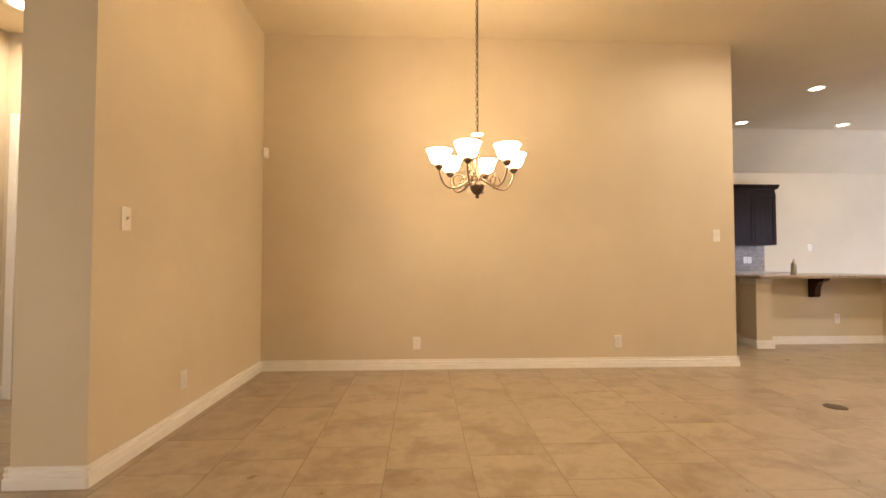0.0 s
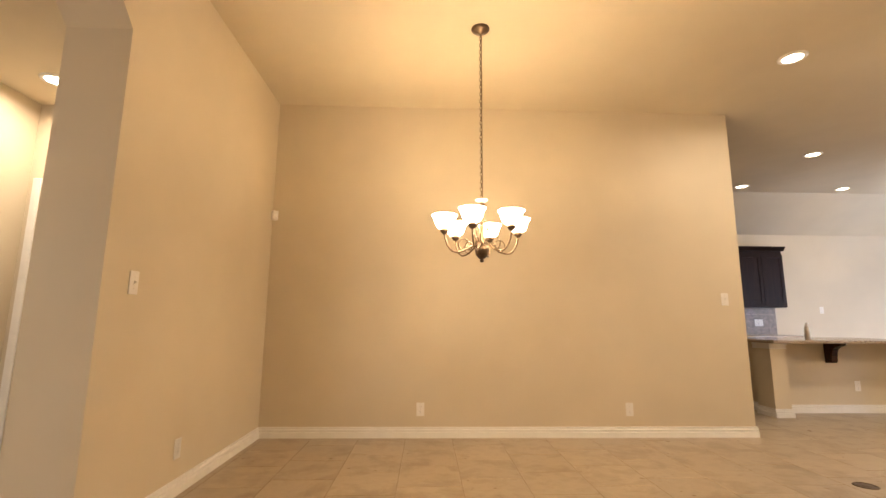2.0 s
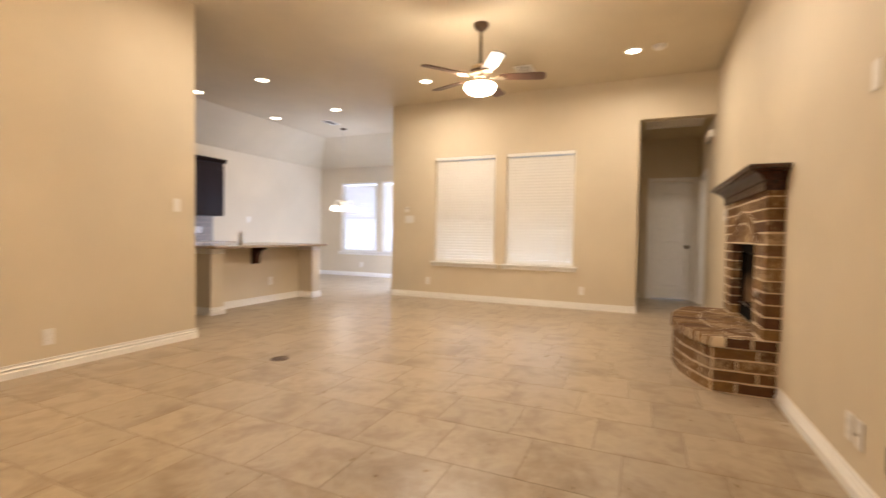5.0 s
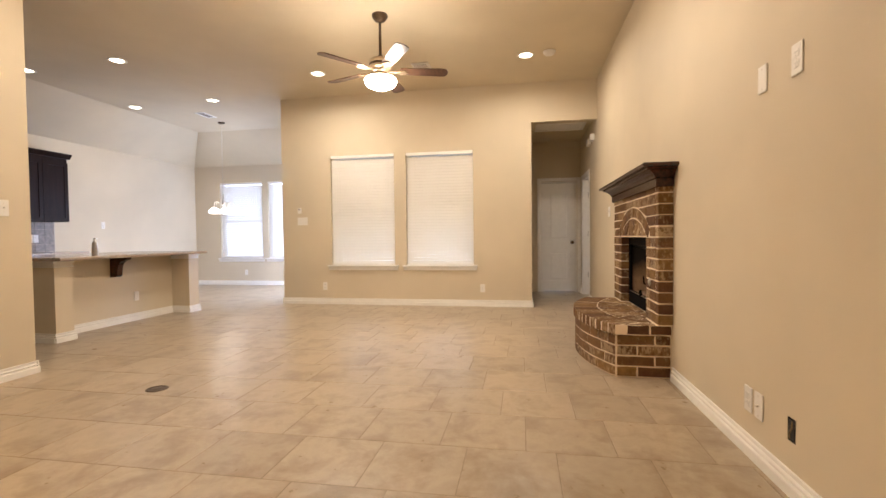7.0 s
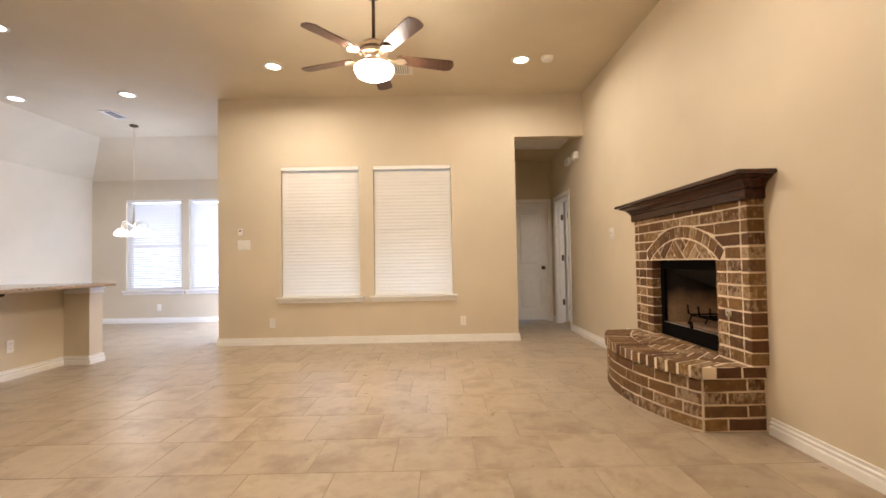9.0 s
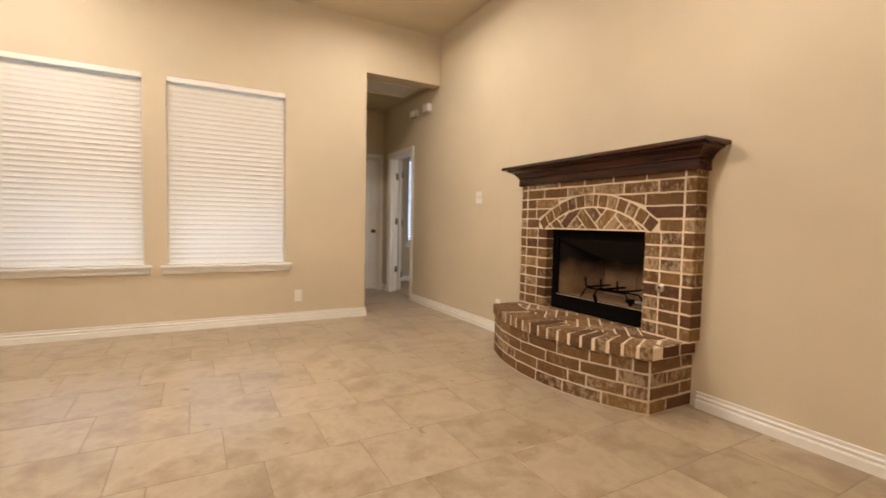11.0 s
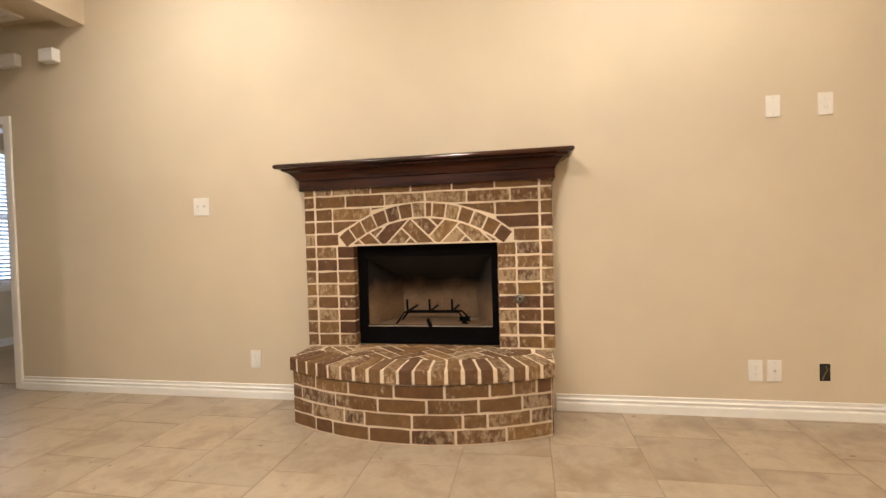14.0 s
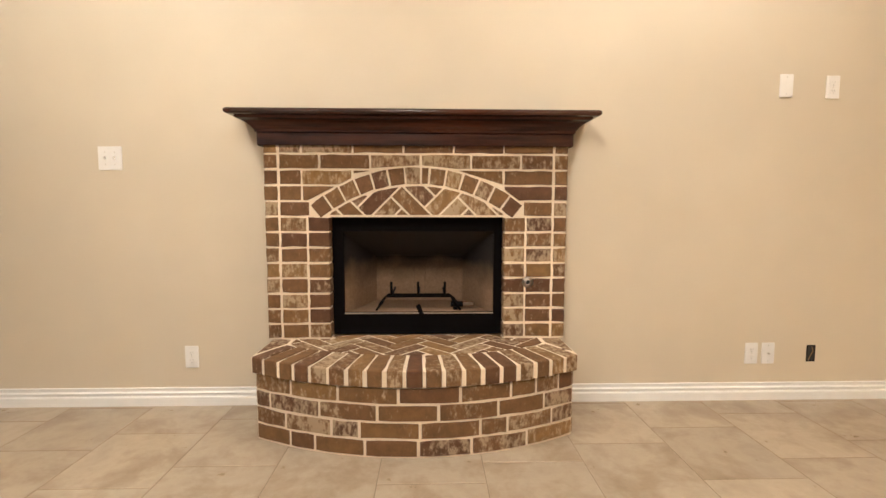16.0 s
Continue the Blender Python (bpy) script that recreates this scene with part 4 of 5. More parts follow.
for x0, x1 in ((5.16, 5.90), (4.40, 5.155)):
    ob = thing("upper_cabinet", "espresso-stained upper kitchen cabinet with two doors and crown", "cabinet", "upper kitchen cabinets")
    part("body", boxes(((x0, 7.52, 1.28), (x1, KITCH_N - 0.001, 2.22))), CABINET, ob)
    xm = (x0 + x1) / 2
    for a, b in ((x0 + 0.004, xm - 0.002), (xm + 0.002, x1 - 0.004)):
        cabinet_door(a, b, 7.499, 1.285, 2.16, ob)
    part("crown", prism([(KITCH_N - 0.001, 2.221), (7.50, 2.221), (7.49, 2.235), (7.465, 2.27), (7.455, 2.275), (7.455, 2.29), (KITCH_N - 0.001, 2.29)], "x", x0 - (0.0 if x0 < 5 else 0.0), x1 + (0.035 if x1 > 5.5 else 0.0)), CABINET, ob, "dark stained crown moulding")
for k in range(3):
    x1 = 5.90 - 0.60 * k
    ob = thing("base_cabinet", "espresso-stained base kitchen cabinet under granite", "cabinet", "base kitchen cabinets")
    part("body", boxes(((x1 - 0.598, 7.25, 0.10), (x1, KITCH_N - 0.001, 0.80))), CABINET, ob)
    part("toe_kick", boxes(((x1 - 0.598, 7.31, 0.0), (x1, 7.80, 0.0995))), CABINET, ob)
    cabinet_door(x1 - 0.594, x1 - 0.301, 7.229, 0.12, 0.78, ob)
    cabinet_door(x1 - 0.297, x1 - 0.004, 7.229, 0.12, 0.78, ob)
tagged(new("kitchen_countertop", finish("kitchen_countertop", rounded((4.09, 7.20, 0.8005), (5.93, KITCH_N - 0.001, 0.832), 0.005), GRANITE)), "speckled brown granite worktop along the kitchen wall", "countertop")
bm = bmesh.new()
for r in range(4):
    for c in range(13):
        a, b = 4.09 + c * 0.1415, 0.836 + r * 0.111
        block(bm, (a + 0.0015, KITCH_N - 0.010, b), (a + 0.140, KITCH_N - 0.001, b + 0.109))
structure("backsplash", bm, BACKSPLASH, "grey-brown stone tile backsplash", "backsplash")
copy_thing(first, face_pose("s", 5.58, KITCH_N - 0.011, 1.03))
copy_thing(first, face_pose("s", 5.655, KITCH_N - 0.011, 1.03))

# island bar with half wall and posts
isl = thing("kitchen_island", "tan half-wall breakfast bar with two square posts", "kitchen island")
part("half_wall", boxes(((3.90, 5.50, 0), (5.70, 6.16, 0.798))), WALL, isl, "tan painted half wall")
for x0, x1 in ((3.79, 3.972), (5.585, 5.768)):
    p = part("post", boxes(((x0, 5.235, 0.0), (x1, 5.4995, 0.735))), WALL, isl, "square tan painted post")
    part("capital", boxes(((x0 - 0.008, 5.227, 0.735), (x1 + 0.008, 5.4995, 0.752)), ((x0 - 0.002, 5.233, 0.752), (x1 + 0.002, 5.4995, 0.775)), ((x0 - 0.012, 5.223, 0.775), (x1 + 0.012, 5.4995, 0.799))), TRIM, p, "cream stepped capital")
    for nm, poly, ax, u0, u1 in (("skirting", [(5.235 - d, z) for d, z in BASE], "x", x0 - 0.015, x1 + 0.015),):
        part(nm, prism(poly, ax, u0, u1), TRIM, p, "white moulded skirting")
    for side, xs in ((-1, x0), (1, x1)):
        part("skirting", prism([(xs + side * d, z) for d, z in BASE], "y", 5.235, 5.4995), TRIM, p)
part("skirting", prism([(5.4995 - d, z) for d, z in BASE], "x", 3.988, 5.569), TRIM, isl, "white moulded skirting")
part("skirting", prism([(3.8995 - d, z) for d, z in BASE], "y", 5.515, 6.16), TRIM, isl)
part("skirting", prism([(5.7005 + d, z) for d, z in BASE], "y", 5.515, 6.16), TRIM, isl)
prof = [(5.4995, 0.797), (5.275, 0.797), (5.275, 0.774), (5.290, 0.766), (5.335, 0.754), (5.372, 0.728), (5.392, 0.690), (5.400, 0.640), (5.404, 0.585), (5.420, 0.568), (5.4995, 0.562)]
bm = prism(prof, "x", 4.645, 4.715)
part("corbel", bm, MANTEL, isl, "dark stained wooden corbel under the overhang")
copy_thing(first, face_pose("w", 3.899, 5.75, 0.55))
tagged(new("bar_countertop", finish("bar_countertop", rounded((3.74, 5.10, 0.8005), (5.79, 6.30, 0.834), 0.008, 3), GRANITE)), "polished brown granite bar top on the half wall", "countertop")
ob = thing("soap_dispenser", "grey metal soap dispenser standing on the granite bar", "soap dispenser", "", pose(4.575, 5.62, 0.8345))
part("body", lathe([(0, 0), (0.030, 0), (0.032, 0.006), (0.030, 0.09), (0.027, 0.135), (0.016, 0.150), (0, 0.150)], 24, cap=False), STEEL, ob, "", True)
part("collar", lathe([(0.0, 0.149), (0.014, 0.149), (0.014, 0.160), (0.006, 0.163), (0.006, 0.178), (0, 0.178)], 16, cap=False), PLATE, ob, "", True)
part("pump_head", rounded((-0.012, -0.030, 0.176), (0.012, 0.012, 0.188), 0.004), PLATE, ob, "pale pump head")

# glass door added out of view in the nook, for the fill lamp behind it
pd = thing("door_patio", "added unseen glass door that lets fill light into the nook", "door")
pd["kind"] = "structure"
part("door_frame", boxes(((7.001, 4.25, 0.0), (7.06, 4.33, 2.079)), ((8.64, 4.25, 0.0), (8.699, 4.33, 2.079)), ((7.06, 4.25, 2.02), (8.64, 4.33, 2.079)), ((7.82, 4.25, 0.03), (7.88, 4.33, 2.02)), ((7.06, 4.25, 0.0), (8.64, 4.33, 0.03))), TRIM, pd)
for a, b in ((7.06, 7.82), (7.88, 8.64)):
    p = part("pane", boxes(((a, 4.285, 0.03), (b, 4.291, 2.02))), GLASS, pd)
    p.visible_shadow = False
# assumed sidelight out of view, added for the entry lamp outside it
sl = thing("window_6", "assumed unseen glass sidelight in the foyer", "window")
sl["kind"] = "structure"
part("window_frame", boxes(((-2.849, SOUTH - 0.12, 0.251), (-2.80, SOUTH - 0.04, 2.049)), ((-2.10, SOUTH - 0.12, 0.251), (-2.051, SOUTH - 0.04, 2.049)), ((-2.80, SOUTH - 0.12, 0.251), (-2.10, SOUTH - 0.04, 0.30)), ((-2.80, SOUTH - 0.12, 2.0), (-2.10, SOUTH - 0.04, 2.049))), TRIM, sl)
p = part("pane", boxes(((-2.80, SOUTH - 0.083, 0.30), (-2.10, SOUTH - 0.077, 2.0))), GLASS, sl)
p.visible_shadow = False


# ---- brick fireplace ----
FX, FACE, HEARTH_Z = 4.14, -0.145, 0.372
ARC_R, ARC_Y = 1.42, -1.11           # hearth front: radius and centre
ARCH_Z, ARCH_IN, ARCH_OUT, ARCH_A = 0.396, 0.742, 0.820, radians(39.4)


def inset_poly(poly, d):
    cx, cy = sum(p[0] for p in poly) / len(poly), sum(p[1] for p in poly) / len(poly)
    out = []
    for x, y in poly:
        v = Vector((x - cx, y - cy))
        k = max(0.0, v.length - d) / max(v.length, 1e-6)
        out.append((cx + v.x * k, cy + v.y * k))
    return out


def area(poly):
    return 0.5 * sum(a[0] * b[1] - b[0] * a[1] for a, b in zip(poly, poly[1:] + poly[:1]))


def clip(poly, n, c):
    """Keeps the side of an outline where n . p >= c."""
    out = []
    for a, b in zip(poly, poly[1:] + poly[:1]):
        da, db = n[0] * a[0] + n[1] * a[1] - c, n[0] * b[0] + n[1] * b[1] - c
        if da >= 0:
            out.append(a)
        if da * db < 0:
            t = da / (da - db)
            out.append((a[0] + t * (b[0] - a[0]), a[1] + t * (b[1] - a[1])))
    return out


def clip_convex(poly, region):
    """The part of an outline that lies inside a convex region given counter-clockwise."""
    for a, b in zip(region, region[1:] + region[:1]):
        n = (-(b[1] - a[1]), b[0] - a[0])
        poly = clip(poly, n, n[0] * a[0] + n[1] * a[1])
        if len(poly) < 3:
            return []
    return poly


def brick(poly, axis, c0, c1, parent, wear=0.0035):
    """One brick with worn edges: an outline drawn out along an axis, the visible end at c1."""
    if len(poly) < 3 or abs(area(poly)) < 2.2e-4:
        return None
    s = 1 if c1 > c0 else -1
    k = "xyz".index(axis)
    jig = random.uniform(-0.0012, 0.0012)
    rings = [(poly, c0), (poly, c1 + jig - s * wear), (inset_poly(poly, wear), c1 + jig)]
    bm = bmesh.new()
    vs = []
    for pl, c in rings:
        ring = []
        for p in pl:
            q = list(p)
            q.insert(k, c)
            ring.append(bm.verts.new(q))
        vs.append(ring)
    n = len(poly)
    bm.faces.new(vs[0])
    bm.faces.new(vs[-1])
    for a, b in zip(vs, vs[1:]):
        for i in range(n):
            bm.faces.new((a[i], a[(i + 1) % n], b[(i + 1) % n], b[i]))
    return part("brick", bm, BRICK, parent)


def rect(x0, z0, x1, z1, j=0.0050):
    """A brick's outline with uneven edges: the mortar laps over it here and there."""
    w = lambda k=1.0: random.uniform(-0.0022, 0.0026) * k
    x0, x1, z0, z1 = x0 + j, x1 - j, z0 + j, z1 - j
    n = max(1, int((x1 - x0) / 0.055))
    low = [(x0 + (x1 - x0) * i / n + (w() if 0 < i < n else w(0.6)), z0 + w()) for i in range(n + 1)]
    high = [(x0 + (x1 - x0) * i / n + (w() if 0 < i < n else w(0.6)), z1 - w()) for i in range(n, -1, -1)]
    return low + [(x1 - w(), (z0 + z1) / 2)] + high + [(x0 + w(), (z0 + z1) / 2)]


def herringbone(region, origin, unit, ratio, joint, turn):
    """Outlines of herringbone bricks clipped to a convex region."""
    out = []
    L = unit * ratio
    c, s = math.cos(turn), math.sin(turn)
    for k in range(-26, 27):
        for b in range(-8, 9):
            for hx, hy, w, h in ((k * unit + b * L, k * unit - b * L, L, unit), (k * unit + b * L, (k - 2 * ratio + 1) * unit - b * L, unit, L)):
                q = [(hx + joint, hy + joint), (hx + w - joint, hy + joint), (hx + w - joint, hy + h - joint), (hx + joint, hy + h - joint)]
                q = [(origin[0] + c * x - s * y, origin[1] + s * x + c * y) for x, y in q]
                q = clip_convex(q, region)
                if len(q) >= 3:
                    out.append(q)
    return out


fire = thing("brick_fireplace", "brown brick fireplace with smeared white mortar and dark mantel", "fireplace")

# surround: mortar core with the firebox opening
core = holed("y", SOUTH + 0.0005, FACE - 0.004, FX - 0.733, FX + 0.731, HEARTH_Z - 0.004, 1.318, [(FX - 0.434, FX + 0.434, HEARTH_Z - 0.01, FIRE_Z1 - 0.003)])
surround = part("surround", core, MORTAR, fire, "buff mortar bed of the brick surround")
rows = [HEARTH_Z + 0.0757 * k for k in range(9)] + [0.9776 + 0.0757 * k for k in range(1, 5)] + [1.334]
for r, (z0, z1) in enumerate(zip(rows, rows[1:])):
    for side in (-1, 1):
        a, b = sorted((FX + side * 0.670, FX + side * 0.742))
        q = rect(a, z0, b, z1)
        brick(q, "y", SOUTH + 0.001, FACE, surround)
        if r < 8:
            for u0, u1 in ((0.535, 0.668), (0.424, 0.535)):
                a, b = sorted((FX + side * u0, FX + side * u1))
                brick(rect(a, z0, b, z1), "y", SOUTH + 0.002, FACE, surround)
    if r >= 8:
        cuts = [FX - 0.668]
        u = FX - 0.668 + (0.245, 0.245, 0.245, 0.160, 0.245)[r - 8]
        while u < FX + 0.62:
            cuts.append(u)
            u += 0.245
        cuts.append(FX + 0.668)
        if r == 8:
            for side in (-1, 1):
                a, b = sorted((FX + side * 0.668, FX + side * 0.520))
                brick(rect(a, z0, b, z1), "y", SOUTH + 0.02, FACE, surround)
            continue
        for a, b in zip(cuts, cuts[1:]):
            q = rect(a, z0, b, z1)
            near = min(max(FX, a), b)
            m = Vector((max(-0.56, min(0.56, (near + (a + b) / 2) / 2 - FX)), 0.0))
            m = Vector((m.x, math.sqrt(ARCH_OUT ** 2 - m.x ** 2))).normalized()
            q = clip(q, m, m.x * FX + m.y * ARCH_Z + ARCH_OUT + 0.009)
            if len(q) >= 3:
                brick(q, "y", SOUTH + 0.02, FACE, surround)
# arch ring: thirteen wedges and a half one beside the crown
spans = [1.0] * 6 + [0.5] + [1.0] * 7
edge = -ARCH_A
for share in spans:
    a0, a1 = edge, edge + 2 * ARCH_A * share / sum(spans)
    edge = a1
    g, mid = 0.0062, (a0 + a1) / 2
    w = lambda: random.uniform(-0.0025, 0.0025)
    q = [(FX + (r + w()) * math.sin(a + w()), ARCH_Z + (r + w()) * math.cos(a)) for r, a in ((ARCH_IN, a0 + g), (ARCH_OUT, a0 + g), (ARCH_OUT, mid), (ARCH_OUT, a1 - g), (ARCH_IN, a1 - g), (ARCH_IN, mid))]
    brick(q[::-1], "y", SOUTH + 0.02, FACE + 0.001, surround)
# herringbone panel under the arch
top = [(FX + (ARCH_IN - 0.011) * math.sin(a), ARCH_Z + (ARCH_IN - 0.011) * math.cos(a)) for a in [radians(35 - 7 * i) for i in range(11)]]
region = [(FX - 0.425, 0.986), (FX + 0.425, 0.986)] + top
for q in herringbone(region, (FX - 0.035, 0.912), 0.077, 3, 0.0048, radians(45)):
    brick(q, "y", SOUTH + 0.02, FACE, surround)

# hearth: four bowed courses, rowlock cap and herringbone top


def arc(r, a):
    return (FX + r * math.sin(a), ARC_Y + r * math.cos(a))


HA = radians(29.6)
plan = [arc(ARC_R - 0.004, -HA + 2 * HA * i / 24) for i in range(25)] + [(FX + 0.7015, SOUTH + 0.0005), (FX - 0.7015, SOUTH + 0.0005)]
hearth = part("hearth", prism(plan, "z", 0.0, 0.3030), MORTAR, fire, "raised bowed hearth of brick on mortar")
for c in range(4):
    z0, z1 = 0.004 + c * 0.0740, 0.004 + (c + 1) * 0.0740
    cuts = [-HA]
    u = -HA + (0.175, 0.085, 0.115, 0.06)[c]
    while u < HA - 0.04:
        cuts.append(u)
        u += random.choice((0.176, 0.176, 0.178, 0.155, 0.085))
    cuts.append(HA)
    for a, b in zip(cuts, cuts[1:]):
        g = 0.0046
        steps = [a + g + (b - a - 2 * g) * i / 4 for i in range(5)]
        q = [arc(ARC_R, s) for s in steps] + [arc(ARC_R - 0.06, s) for s in steps[::-1]]
        bm = bmesh.new()
        w = lambda: random.uniform(-0.0025, 0.003)
        dz = [(w(), w()) for _ in steps]
        dz += dz[::-1]
        lo = [bm.verts.new((*p, z0 + 0.0058 + d[0])) for p, d in zip(q, dz)]
        hi = [bm.verts.new((*p, z1 - 0.0058 - d[1])) for p, d in zip(q, dz)]
        bm.faces.new(lo)
        bm.faces.new(hi)
        for i in range(len(q)):
            j = (i + 1) % len(q)
            bm.faces.new((lo[i], lo[j], hi[j], hi[i]))
        bmesh.ops.bevel(bm, geom=[e for e in bm.edges if len(e.link_faces) == 2 and e.calc_face_angle(0) > 1.0], offset=0.003, segments=1, affect="EDGES")
        part("brick", bm, BRICK, hearth)
    for side in (-1, 1):
        ys = [SOUTH + 0.002, -0.135, 0.118] if c % 2 else [SOUTH + 0.002, -0.02, 0.118]
        for a, b in zip(ys, ys[1:]):
            q = rect(a, z0, b, z1)
            brick(q, "x", FX + side * 0.66, FX + side * 0.7055, hearth)
bed = [arc(ARC_R + 0.0115, -HA - 0.009 + (2 * HA + 0.018) * i / 24) for i in range(25)] + [(FX + 0.7135, SOUTH + 0.0005), (FX - 0.7135, SOUTH + 0.0005)]
part("cap_bed", prism(bed, "z", 0.3035, HEARTH_Z - 0.004), MORTAR, hearth, "buff mortar between the cap bricks")
N = 19
for k in range(N):
    a0, a1 = (-HA - 0.012 + (2 * HA + 0.024) * (k + e) / N for e in (0, 1))
    g = 0.0050
    w = lambda: random.uniform(-0.0018, 0.0018)
    radii = (-0.185, -0.118, -0.050, 0.014 + w())
    q = [arc(ARC_R + r, a0 + g + w()) for r in radii] + [arc(ARC_R + r, a1 - g + w()) for r in radii[::-1]]
    z = random.uniform(-0.0015, 0.0015)
    bm = prism(q, "z", 0.3005, HEARTH_Z + z)
    bmesh.ops.bevel(bm, geom=bm.edges[:], offset=0.004, segments=1, affect="EDGES")
    part("brick", bm, BRICK, hearth)
band = [arc(ARC_R - 0.192, HA - 2 * HA * i / 16) for i in range(17)]
region = [(FX - 0.60, FACE + 0.004), (FX + 0.60, FACE + 0.004)] + band
sill = [(FX - 0.428, -0.213), (FX + 0.428, -0.213), (FX + 0.428, FACE + 0.0035), (FX - 0.428, FACE + 0.0035)]
for area_in in (region, sill):
    for q in herringbone(area_in, (FX, -0.16), 0.072, 3, 0.0055, radians(45)):
        brick(q, "z", 0.34, HEARTH_Z - 0.0005, hearth)
for side in (-1, 1):
    tri = [(FX + side * 0.625, -0.075), (FX + side * 0.712, 0.075), (FX + side * 0.712, FACE + 0.006), (FX + side * 0.625, FACE + 0.006)]
    tri = tri if area(tri) > 0 else tri[::-1]
    brick(tri, "z", 0.34, HEARTH_Z - 0.001, hearth)
    q = rect(SOUTH + 0.002, 0.300, -0.10, HEARTH_Z)
    brick(q, "x", FX + side * 0.66, FX + side * 0.718, hearth)
    q = rect(-0.10, 0.300, 0.055, HEARTH_Z)
    brick(q, "x", FX + side * 0.66, FX + side * 0.718, hearth)

# mantel: frieze, crown and shelf, lofted round three sides


def mantel_ring(bm, p, z):
    return [bm.verts.new(c) for c in ((FX - 0.737 - 0.9 * p, SOUTH + 0.0005, z), (FX - 0.737 - 0.9 * p, FACE + p, z), (FX + 0.737 + p, FACE + p, z), (FX + 0.737 + p, SOUTH + 0.0005, z))]


def mantel_part(name, prof, label):
    bm = bmesh.new()
    rings = [mantel_ring(bm, p, z) for p, z in prof]
    for a, b in zip(rings, rings[1:]):
        for i in range(4):
            j = (i + 1) % 4
            bm.faces.new((a[i], a[j], b[j], b[i]))
    bm.faces.new(rings[0])
    bm.faces.new(rings[-1])
    return part(name, bm, MANTEL_TOP if "shelf" in name else MANTEL, fire, label)


mantel_part("mantel_frieze", [(0.016, 1.318), (0.018, 1.316), (0.020, 1.320), (0.020, 1.372), (0.018, 1.3745)], "dark stained mantel frieze board")
mantel_part("mantel_crown", [(0.022, 1.375), (0.028, 1.378), (0.029, 1.388), (0.034, 1.392), (0.042, 1.403), (0.056, 1.416), (0.074, 1.426), (0.090, 1.431), (0.094, 1.437), (0.094, 1.4415)], "dark stained cove crown moulding")
mantel_part("mantel_shelf", [(0.108, 1.442), (0.120, 1.444), (0.126, 1.449), (0.1275, 1.455), (0.1265, 1.461), (0.124, 1.465), (0.1205, 1.468), (0.116, 1.4698), (0.110, 1.4705)], "glossy dark stained mantel shelf")

# firebox
fb = part("firebox", boxes(((FIRE_X0 + 0.02, -0.66, 0.40), (FIRE_X0 + 0.024, -0.236, 0.97)), ((FIRE_X1 - 0.024, -0.66, 0.40), (FIRE_X1 - 0.02, -0.236, 0.97)), ((FIRE_X0 + 0.024, -0.66, 0.40), (FIRE_X1 - 0.024, -0.655, 0.97)),
                        ((FIRE_X0 + 0.02, -0.66, 0.9705), (FIRE_X1 - 0.02, -0.236, 0.9745)), ((FIRE_X0 + 0.02, -0.66, 0.395), (FIRE_X1 - 0.02, -0.236, 0.3995))), SOOT, fire, "black sheet-metal firebox shell")
bm = holed("y", -0.232, -0.214, FIRE_X0 + 0.004, FIRE_X1 - 0.004, FIRE_Z0 + 0.002, FIRE_Z1 - 0.002, [(3.752, 4.514, 0.487, 0.905)])
bmesh.ops.bevel(bm, geom=[e for e in bm.edges if len(e.link_faces) == 2 and e.calc_face_angle(0) > 1.0], offset=0.002, segments=1, affect="EDGES")
part("face_frame", bm, BLACK, fb, "matt black metal face frame")
part("lower_trim", boxes(((3.754, -0.228, 0.4805), (4.512, -0.210, 0.4865))), STEEL, fb, "thin bright metal lip")
part("floor_panel", boxes(((3.725, -0.64, 0.462), (4.555, -0.236, 0.476))), REFRACT, fb, "tan refractory hearth panel")
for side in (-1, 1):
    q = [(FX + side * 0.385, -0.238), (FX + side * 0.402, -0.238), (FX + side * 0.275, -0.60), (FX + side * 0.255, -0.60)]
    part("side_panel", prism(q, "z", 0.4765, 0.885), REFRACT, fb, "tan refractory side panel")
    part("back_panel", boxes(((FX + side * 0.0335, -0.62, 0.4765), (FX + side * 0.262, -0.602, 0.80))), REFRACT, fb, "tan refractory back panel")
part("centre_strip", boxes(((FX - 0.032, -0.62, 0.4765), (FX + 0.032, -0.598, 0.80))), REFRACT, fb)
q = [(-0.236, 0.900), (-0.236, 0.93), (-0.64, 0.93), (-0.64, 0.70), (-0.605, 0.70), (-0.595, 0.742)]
part("smoke_hood", prism(q, "x", FIRE_X0 + 0.03, FIRE_X1 - 0.03), REFRACT, fb, "black sloping smoke hood")

valve = bmesh.new()
lathe([(0, 0), (0.028, 0), (0.028, 0.004), (0.015, 0.007), (0.014, 0.012), (0.011, 0.012), (0.011, 0.002), (0, 0.002)], 20, cap=False, bm=valve)
valve.transform(Matrix.Translation((3.592, FACE + 0.003, 0.654)) @ Matrix.Rotation(radians(-90), 4, "X"))
part("gas_valve_plate", valve, STEEL, fire, "round bright gas valve plate", True)

keyhole = disc(0.0105, 0.004, 14)
keyhole.transform(Matrix.Translation((3.592, FACE + 0.003, 0.654)) @ Matrix.Rotation(radians(180), 4, "Z"))
part("key_hole", keyhole, SLOT, fire)

gr = thing("fire_grate", "black iron log grate standing in the firebox", "fireplace grate", "", pose(FX, -0.40, 0.4762))
for y, z in ((-0.05, 0.060), (0.085, 0.075)):
    part("cross_bar", tube([(-0.225, y, 0.0), (-0.195, y, 0.040), (-0.172, y, z), (0.172, y, z), (0.195, y, 0.040), (0.225, y, 0.0)], 0.0062, 8), BLACK, gr, "bent iron bar with splayed legs", True)
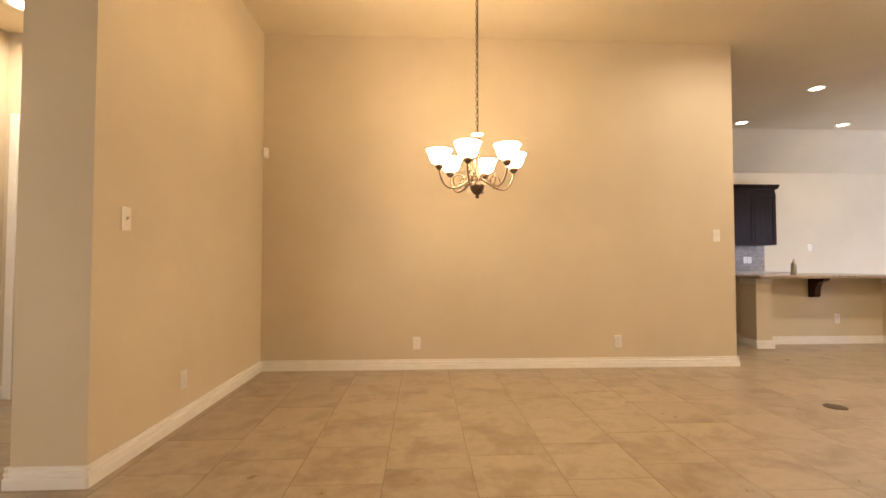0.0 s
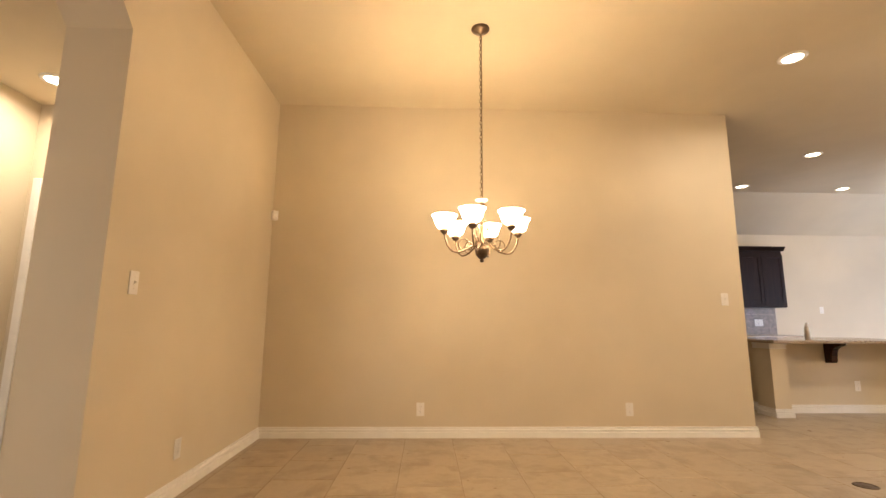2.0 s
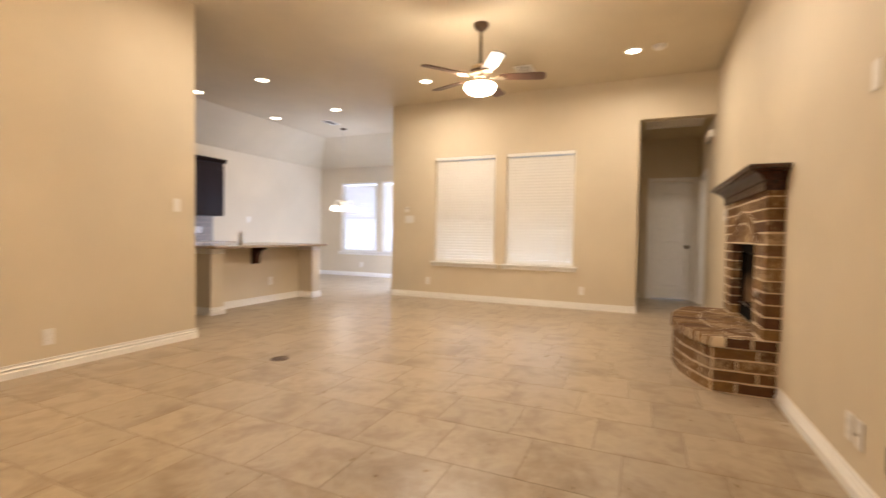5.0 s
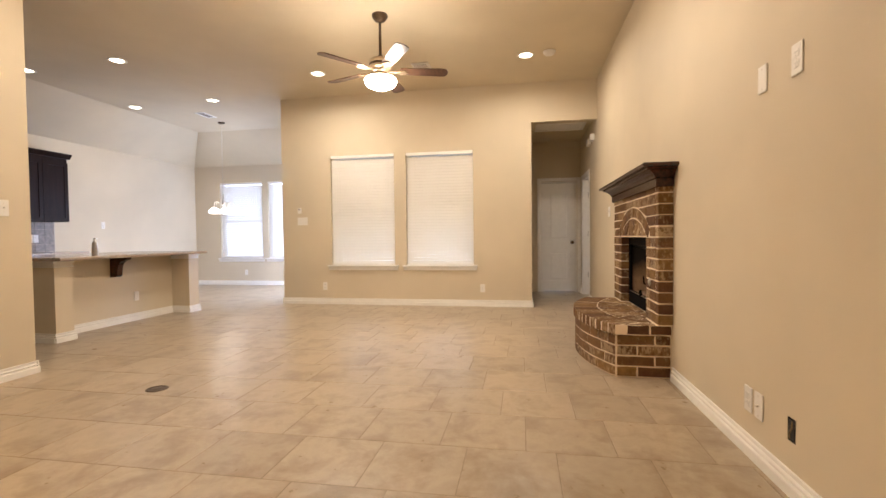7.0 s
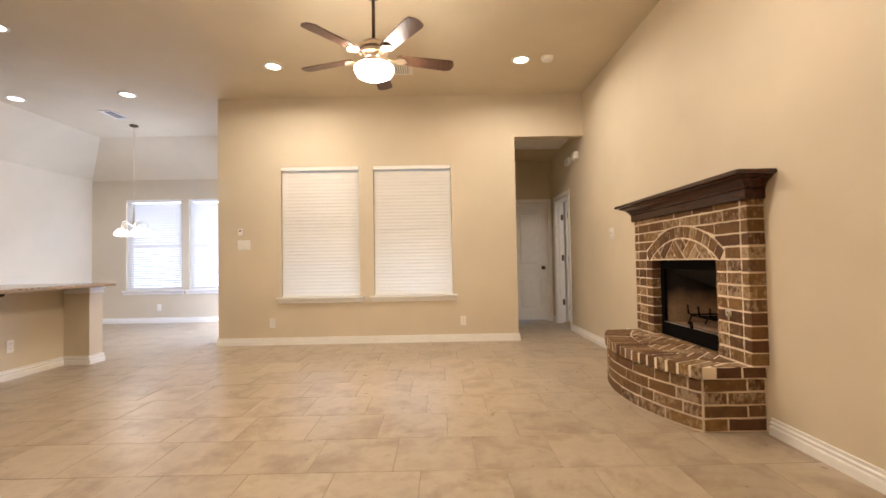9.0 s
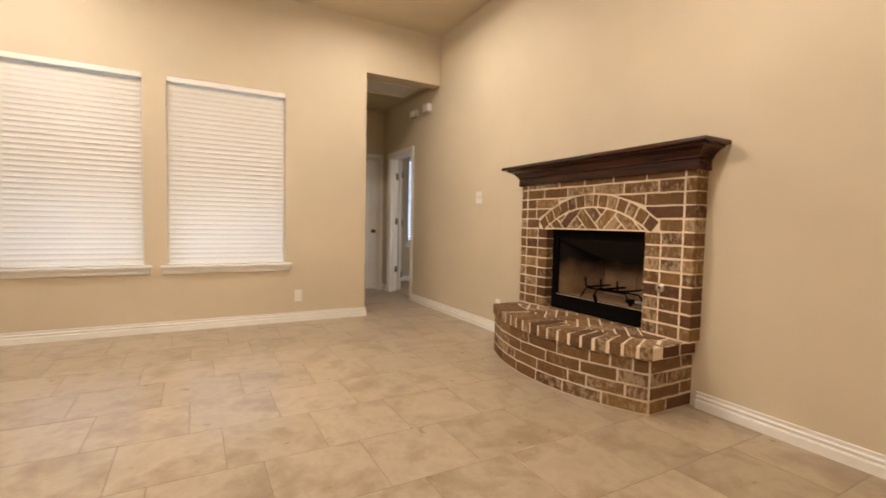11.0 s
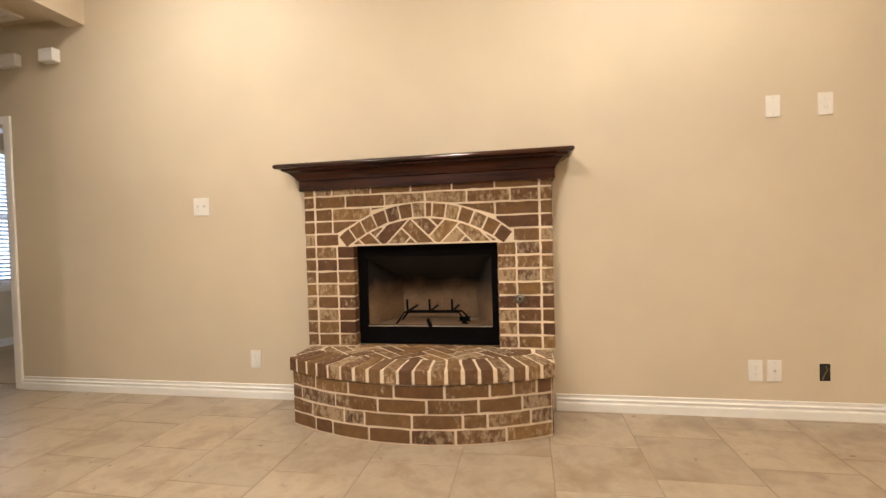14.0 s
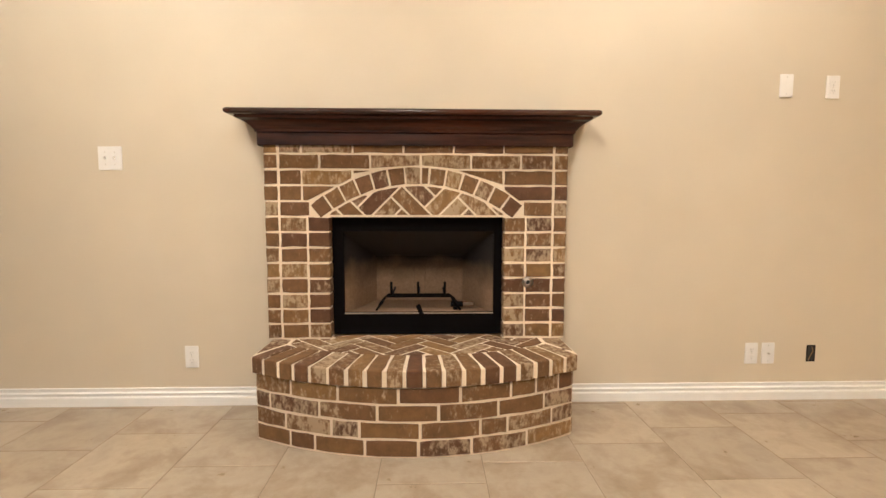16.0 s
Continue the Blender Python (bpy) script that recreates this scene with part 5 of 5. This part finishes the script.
for x in (-0.14, 0.0, 0.14):
    part("log_bar", tube([(x, -0.13, 0.085), (x, 0.10, 0.085), (x, 0.125, 0.095), (x, 0.13, 0.160)], 0.0068, 8), BLACK, gr, "iron bar with upturned end", True)
pp = thing("gas_log_lighter", "black gas burner pipe with a steel end cap", "gas burner", "", pose(3.92, -0.33, 0.4762))
part("pipe", tube([(-0.075, 0, 0.030), (0.05, 0, 0.030)], 0.008, 10), STEEL, pp, "", True)
part("coupling", tube([(-0.02, 0, 0.030), (0.045, 0, 0.030)], 0.015, 14), BLACK, pp, "", True)
part("stand", tube([(0.02, 0, 0.0), (0.02, 0, 0.014)], 0.012, 10), BLACK, pp)
part("bracket", tube([(0.20, 0.12, 0.0), (0.22, 0.12, 0.05)], 0.012, 10), BLACK, pp)


# ---- floor tiles: 16-inch squares, each row a third of a tile on ----
PITCH = 0.408
tile_bm = bmesh.new()
h = PITCH / 2 - 0.0016
ring = [[tile_bm.verts.new((sx * (h - d), sy * (h - d), z)) for sx, sy in ((-1, -1), (1, -1), (1, 1), (-1, 1))] for d, z in ((0, -0.003), (0, -0.0012), (0.0016, 0.0))]
tile_bm.faces.new(ring[0])
tile_bm.faces.new(ring[2])
for a, b in zip(ring, ring[1:]):
    for i in range(4):
        tile_bm.faces.new((a[i], a[(i + 1) % 4], b[(i + 1) % 4], b[i]))
tile_mesh = finish("tile", tile_bm, TILE)
floor_ob = bpy.data.objects["floor"]
near, far = [], []
for k in range(-14, 18):
    x = 2.235 + PITCH * (k + 0.5)
    off = 0.344 + 0.136 * k
    for j in range(-3, 20):
        y = off % PITCH + PITCH * (j - 0.5)
        if x > NOOK_E + 0.2 or y > KITCH_N + 0.2 or x < -3.3 or y + h < SOUTH - 0.06:
            continue
        if x > EAST + 0.3 and HALL_N + 0.3 < y < 4.1:
            continue
        if 3.55 < x < 4.75 and y < -0.3:
            continue
        (near if -1.4 < x < 6.6 and SOUTH - 0.12 < y - h and y < 4.7 else far).append((x, y))
near.sort(key=lambda p: (p[0] - 2.6) ** 2 / 2.2 + (p[1] - 2.0) ** 2)
far += near[300:]
for x, y in near[:300]:
    t = new("tile", tile_mesh)
    t.location = (x, y, random.uniform(-0.0004, 0.0004))
    t.rotation_euler = (random.uniform(-0.0006, 0.0006), random.uniform(-0.0006, 0.0006), 0)
    t.parent = floor_ob
verts, faces = [], []
src = [v.co.copy() for v in tile_mesh.vertices]
for x, y in far:
    n = len(verts)
    verts += [(max(x + c.x, -3.15), max(y + c.y, SOUTH - 0.12), c.z) for c in src]
    faces += [tuple(n + i for i in p.vertices) for p in tile_mesh.polygons]
me = bpy.data.meshes.new("outer_tiles")
me.from_pydata(verts, [], faces)
me.materials.append(TILE)
rest = tagged(new("outer_tiles", me), "mottled beige stone tiles further off", kind="stuff")
rest.parent = floor_ob
